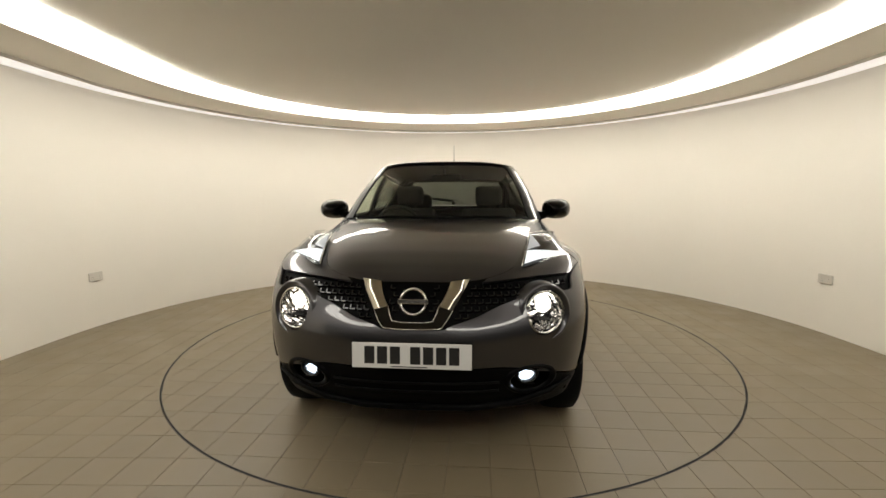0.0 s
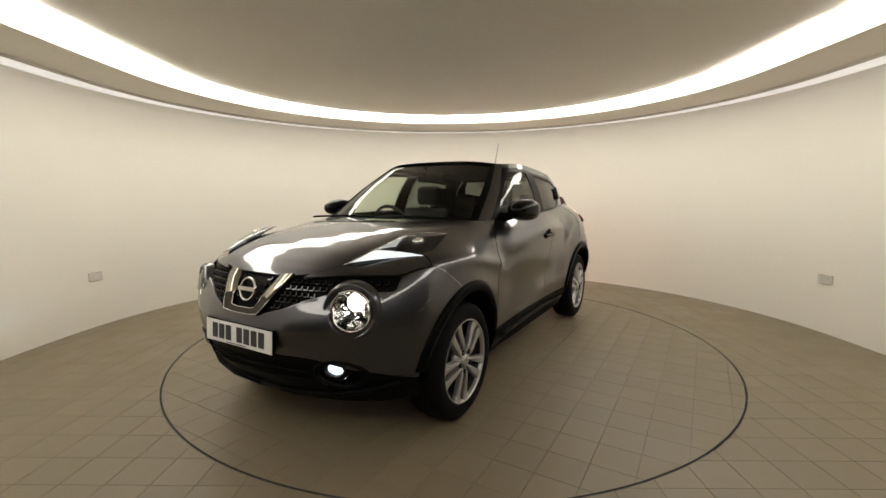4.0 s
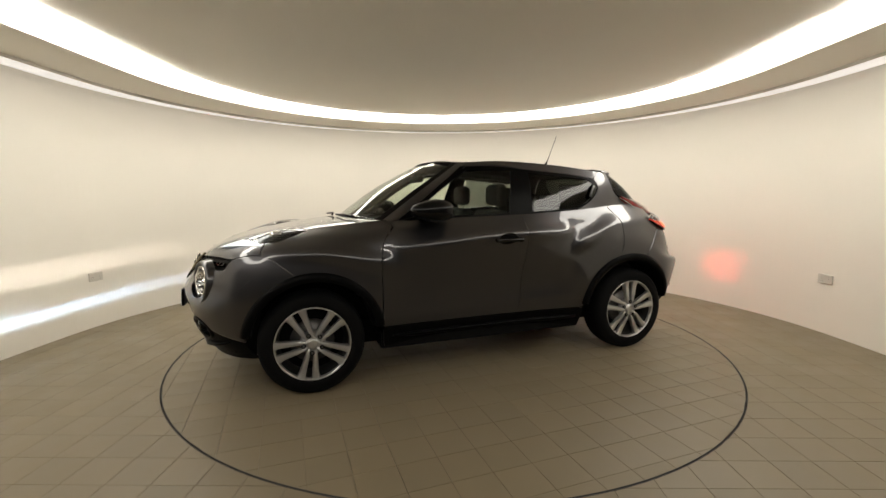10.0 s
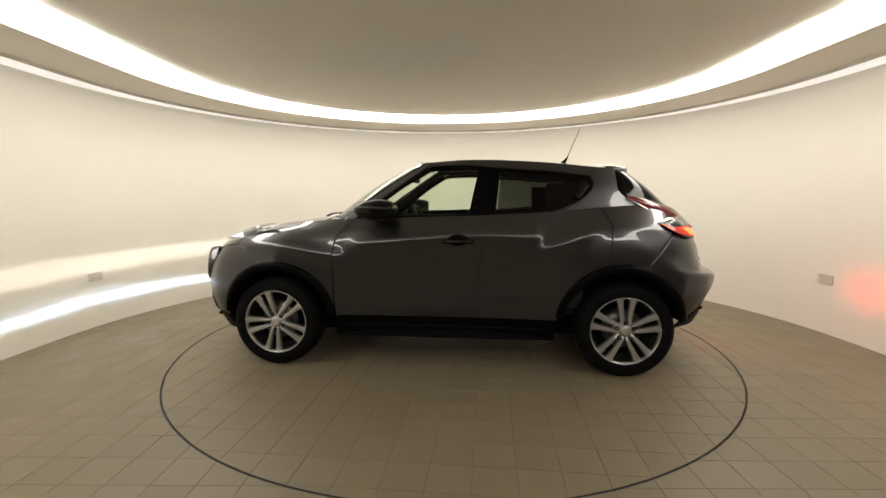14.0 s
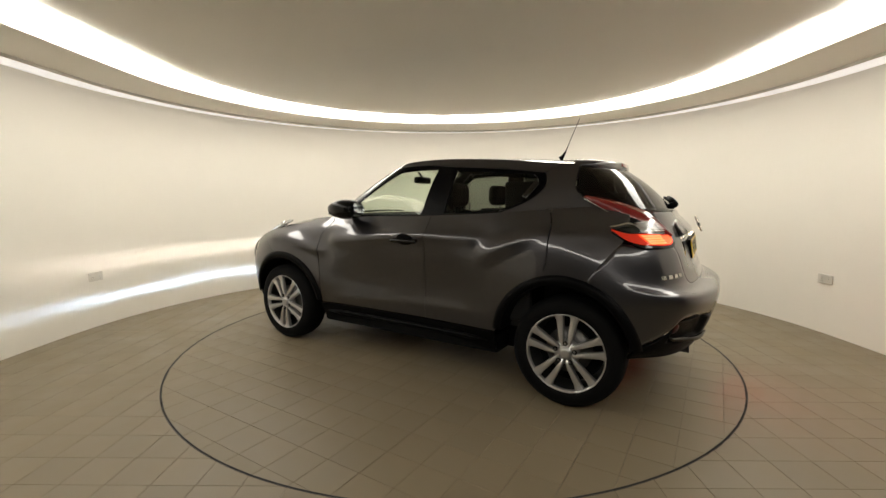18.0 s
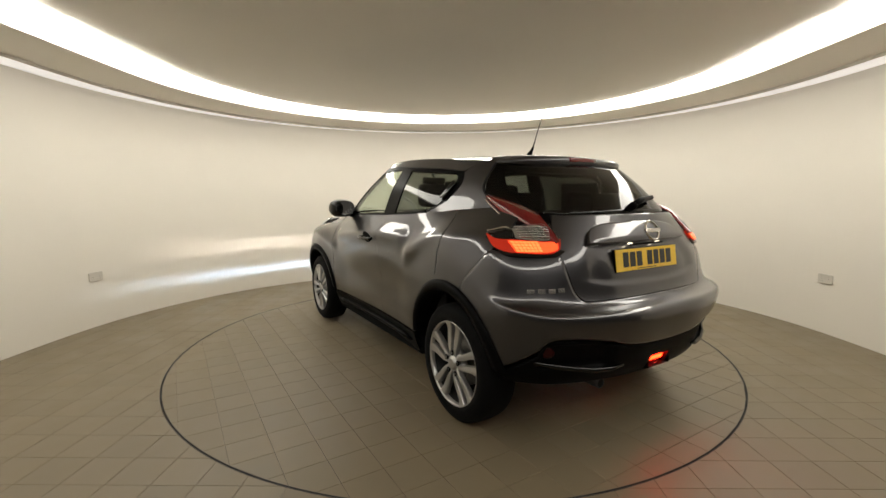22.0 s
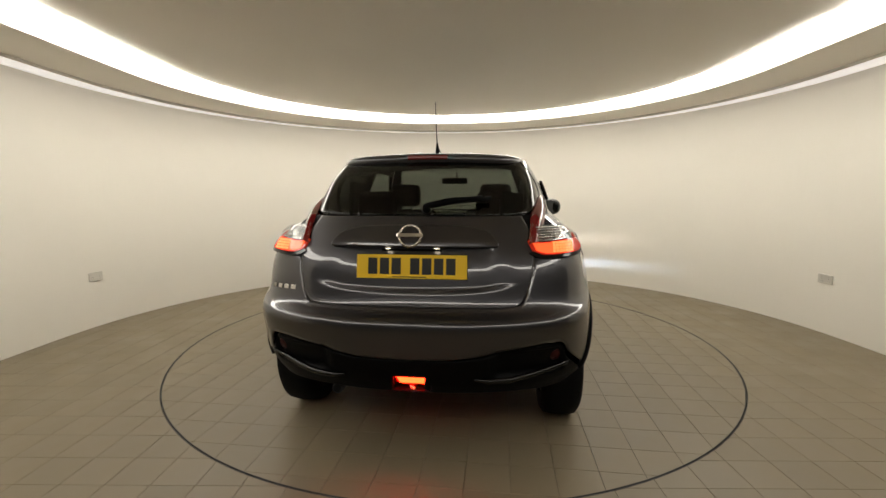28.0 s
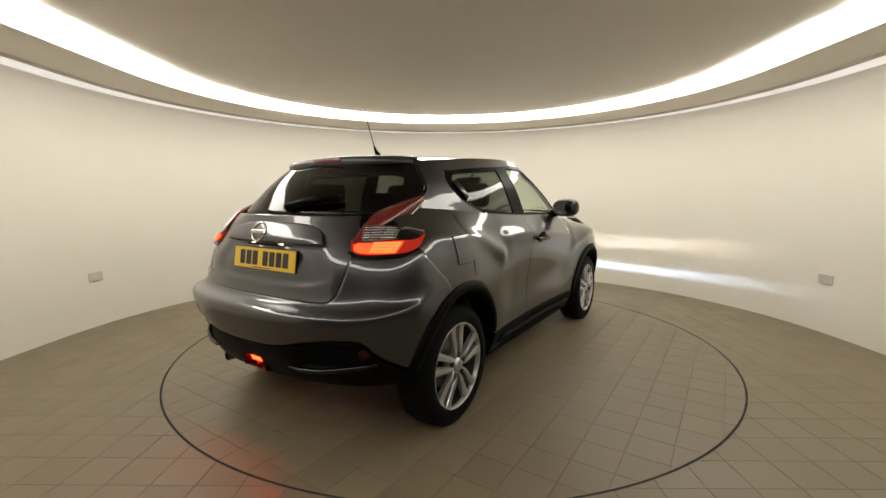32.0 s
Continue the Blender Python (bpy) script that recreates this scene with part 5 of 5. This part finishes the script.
tube(k, [(1.0, -.05, 1.122), (.99, .30, 1.128), (.93, .60, 1.118)], .008, 6)
part("windscreen_wiper", k, BLACK_PLASTIC, car)
k = bmesh.new()
cowl = [[(.985 - .20 * w * w + d, .69 * w, 1.10 - .012 * w * w + h) for d, h in ((.03, .004), (-.02, -.004), (-.06, -.02))] for w in np.linspace(-1, 1, 21)]
v, f = band(cowl)
mesh_object("cowl_panel", v, f, BLACK_PLASTIC, car)

# ---- cabin ----
k = bmesh.new()
box(k, .42, .93, -.66, .66, .80, 1.04, .06, segments=3)
box(k, .40, .58, .22, .54, 1.0, 1.075, .03, Matrix.Diagonal((1, -1, 1, 1)), 3)
part("dashboard", k, INTERIOR, car)
k = bmesh.new()
m = aimed((.33, -.37, 1.02), (-1, 0, .45))
tube(k, [m @ Vector((.18 * math.cos(2 * math.pi * i / 32), .18 * math.sin(2 * math.pi * i / 32), 0)) for i in range(32)], .015, 8, closed=True)
sw = part("steering_wheel", k, INTERIOR, car, "black steering wheel")
k = bmesh.new()
box(k, -.17, .17, -.02, .02, -.02, .0, .006, m)
box(k, -.05, .05, -.07, .05, -.025, .01, .01, m)
box(k, -.02, .02, -.17, 0, -.02, .0, .006, m)
part("wheel_boss", k, INTERIOR, sw)


def seat(x, y, w, name, top=1.17, heads=(0,)):
    b = bmesh.new()
    box(b, x - .22, x + .30, y - w, y + w, .48, .66, .06, segments=3)
    s = part(name, b, FABRIC, car)
    b = bmesh.new()
    box(b, -.07, .07, y - w, y + w, 0, top - .58, .05, Matrix.Translation((x - .22, 0, .58)) @ pose(0, 0, 0, 0, -13, 0), 3)
    part("backrest", b, FABRIC, s)
    for h in heads:
        b = bmesh.new()
        hx = x - .22 - (top - .5) * .23
        box(b, hx - .05, hx + .05, y + h - .125, y + h + .125, top + .015, top + .195, .045, segments=3)
        part("headrest", b, FABRIC, s)
        b = bmesh.new()
        for d in (-.05, .05):
            tube(b, [(hx, y + h + d, top - .05), (hx, y + h + d, top + .05)], .007, 8)
        part("headrest_post", b, BRAKE, s)


seat(.12, .37, .25, "front_seat")
seat(.12, -.37, .25, "front_seat")
seat(-.70, 0, .62, "rear_seat", 1.10, (-.38, .38))
k = bmesh.new()
box(k, .30, .345, -.12, .12, 1.385, 1.445, .018, pose(0, 0, 0, 0, 0, 3), 3)
tube(k, [(.33, 0, 1.43), (.38, 0, 1.49)], .012, 8)
part("interior_mirror", k, BLACK_PLASTIC, car)
for sgn in (1, -1):
    k = bmesh.new()
    box(k, -1.0, .75, .70 * sgn - .03, .70 * sgn + .03, .45, 1.085, .02)
    part("door_card", k, INTERIOR, car, smooth=False)
for sgn in (1, -1):
    k = bmesh.new()
    box(k, -1.08, -.74, .55 * sgn - .012, .55 * sgn + .012, 1.0, 1.36, .01)
    part("pillar_trim", k, INTERIOR, car, smooth=False)
    k = bmesh.new()
    box(k, -.22, .22, -.010, .010, 1.0, 1.28, .008, pose(-1.29, .475 * sgn, 0, 0, 0, 17.2 * sgn))
    part("boot_trim", k, INTERIOR, car, smooth=False)
k = bmesh.new()
box(k, -1.7, .8, -.68, .68, .40, .46)
box(k, -1.66, -1.05, -.60, .60, .46, 1.04)
part("cabin_floor", k, INTERIOR, car, smooth=False)
v, f = roof()
v = [(x * .985, y * .97, z - .022) for x, y, z in v]
mesh_object("headliner", v, f, INTERIOR, car, smooth=True)
v, f = bonnet()
v = [(x, y * .95, z - .03) for x, y, z in v]
mesh_object("bonnet_liner", v, f, GAP, car, smooth=True)


# ---- wall sockets ----
def socket(x, y, z, turn):
    m = pose(x, y, z, 90, 0, turn)
    b = bmesh.new()
    box(b, -.073, .073, -.043, .043, 0, .011, .004, m)
    s = tagged(part("wall_socket", b, SOCKET, None, smooth=False), "white double wall socket on the curved wall", "socket", "wall sockets")
    for d in (-.036, .036):
        b = bmesh.new()
        box(b, d - .006, d + .006, .012, .034, .010, .014, .0015, m)
        part("switch", b, SOCKET, s, smooth=False)
        for px, py, w, h in ((0, 0, .003, .007), (-.011, -.020, .006, .003), (.011, -.020, .006, .003)):
            b = bmesh.new()
            box(b, d + px - w / 2, d + px + w / 2, py - h / 2, py + h / 2, .0105, .0115, 0, m)
            part("pin_hole", b, GAP, s, smooth=False)


for x, z, side in ((.316, .495, 1), (.122, .505, -1)):
    a = math.asin((x - CX) / WALL_R)
    socket(x, CY + side * (WALL_R * math.cos(a) - .001), z, -math.degrees(a) if side > 0 else 180 + math.degrees(a))


# ---- tiles: floor round the turntable, and the turntable's own ----
GX, GY = -1.499, -0.900
FLOOR_IN = TT_R + 0.0045


def build_floor():
    base_v, base_f = [], []
    n = 128
    for r, z in ((FLOOR_IN, -0.006), (FLOOR_IN, -0.06)):
        base_v += [(r * math.cos(2 * math.pi * i / n), r * math.sin(2 * math.pi * i / n), z) for i in range(n)]
    for i in range(n):
        base_f.append((i, (i + 1) % n, n + (i + 1) % n, n + i))
    rim = len(base_v)
    for i in range(n):
        a = 2 * math.pi * i / n
        s = 9.0 / max(abs(math.cos(a)), abs(math.sin(a)))
        base_v.append((s * math.cos(a), s * math.sin(a), -0.006))
    for i in range(n):
        j = (i + 1) % n
        base_f.append((rim + i, rim + j, j, i))
    floor = tagged(mesh_object("floor", base_v, base_f, GROUT), "beige square floor tiles with thin dark joints", kind="structure")
    shared = square_tile_mesh("tile", TILE)
    verts, faces = [], []
    cells = []
    for i in range(-24, 30):
        for j in range(-30, 30):
            x, y = GX + (i + 0.5) * PITCH_T, GY + (j + 0.5) * PITCH_T
            h = PITCH_T / 2 - JOINT / 2
            corners = [(x - h, y - h), (x + h, y - h), (x + h, y + h), (x - h, y + h)]
            d = [math.hypot(*c) for c in corners]
            far = x > CX and math.hypot(x - CX, y - CY) > WALL_R + 0.15 or abs(y - CY) > WALL_R + 0.12 or x < BX and math.hypot(x - BX, y - CY) > WALL_R + 0.15
            if far or max(d) < FLOOR_IN:
                continue
            if min(d) < FLOOR_IN:
                r = FLOOR_IN
                poly = clip_polygon(corners, lambda p: math.hypot(*p) > r, ring_cross(r))
                if len(poly) > 2:
                    tile_prism(verts, faces, poly, -0.012, 0.0)
                continue
            cells.append((x, y, corners))
    cells.sort(key=lambda c: math.hypot(c[0] + 2.2, c[1]))
    for k, (x, y, corners) in enumerate(cells):
        if k < 300:
            ob = new("tile", shared)
            ob.parent = floor
            ob.location = (x, y, 0)
        else:
            tile_prism(verts, faces, corners, -0.012, 0.0)
    tagged(mesh_object("tile_field", verts, faces, TILE, floor), kind="stuff")


def build_turntable():
    n = 128
    v, f = [], []
    for r, z in ((0.0, -0.006), (TT_R - 0.012, -0.006), (TT_R - 0.012, -0.08)):
        v += [(r * math.cos(2 * math.pi * i / n), r * math.sin(2 * math.pi * i / n), z) for i in range(n)]
    for k in range(2):
        for i in range(n):
            j = (i + 1) % n
            f.append((k * n + i, k * n + j, (k + 1) * n + j, (k + 1) * n + i) if k else (i, n + i, n + j))
    table = mesh_object("turntable", v, f, GROUT)
    tagged(table, "round beige tiled turntable set flush in the floor", "turntable")
    shared = square_tile_mesh("turntable_tile", TILE)
    verts, faces = [], []
    R = TT_R - 0.008
    ox, oy = -1.475 - AXIS_X, -0.465 - AXIS_Y
    cells = []
    for i in range(-14, 26):
        for j in range(-14, 18):
            x, y = ox + (i + 0.5) * PITCH_T, oy + (j + 0.5) * PITCH_T
            h = PITCH_T / 2 - JOINT / 2
            corners = [(x - h, y - h), (x + h, y - h), (x + h, y + h), (x - h, y + h)]
            d = [math.hypot(*c) for c in corners]
            if min(d) > R:
                continue
            if max(d) > R:
                poly = clip_polygon(corners, lambda p: math.hypot(*p) < R, ring_cross(R))
                if len(poly) > 2:
                    tile_prism(verts, faces, poly, -0.012, 0.0)
                continue
            cells.append((x, y, corners))
    cells.sort(key=lambda c: -math.hypot(c[0], c[1]))
    for k, (x, y, corners) in enumerate(cells):
        if k < 300:
            ob = new("tile", shared)
            ob.parent = table
            ob.location = (x, y, 0)
        else:
            tile_prism(verts, faces, corners, -0.012, 0.0)
    tagged(mesh_object("cut_tile", verts, faces, TILE, table), kind="stuff")
    rim = bmesh.new()
    revolve(rim, [(TT_R - 0.008, -0.05), (TT_R - 0.008, 0.001), (TT_R - 0.004, 0.001), (TT_R - 0.004, -0.05)], n=160)
    part("rim", rim, STEEL, table, "thin dark steel edge")
    return table


build_floor()
turntable = build_turntable()
gap_bm = bmesh.new()
revolve(gap_bm, [(TT_R - 0.02, -0.055), (FLOOR_IN + 0.01, -0.055)], n=128)
tagged(part("floor_gap", gap_bm, GAP, None), "dark gap round the turntable", kind="structure")
lip = bmesh.new()
revolve(lip, [(FLOOR_IN - 0.003, -0.05), (FLOOR_IN - 0.003, 0.001), (FLOOR_IN + 0.0005, 0.001), (FLOOR_IN + 0.0005, -0.05)], n=160)
tagged(part("floor_trim", lip, STEEL, None), "thin steel trim ring set in the tiled floor", kind="structure")


def motions():
    rows_car, rows_table = [], []
    for k in range(33):
        a = TURN_START + TURN_RATE * k
        c, s = math.cos(radians(a)), math.sin(radians(a))
        rows_car.append((float(k), pose(-c * AXIS_X + s * AXIS_Y, -s * AXIS_X - c * AXIS_Y, 0, 0, 0, a)))
        rows_table.append((float(k), pose(0, 0, 0, 0, 0, a)))
    walk(car, rows_car)
    walk(turntable, rows_table)


motions()
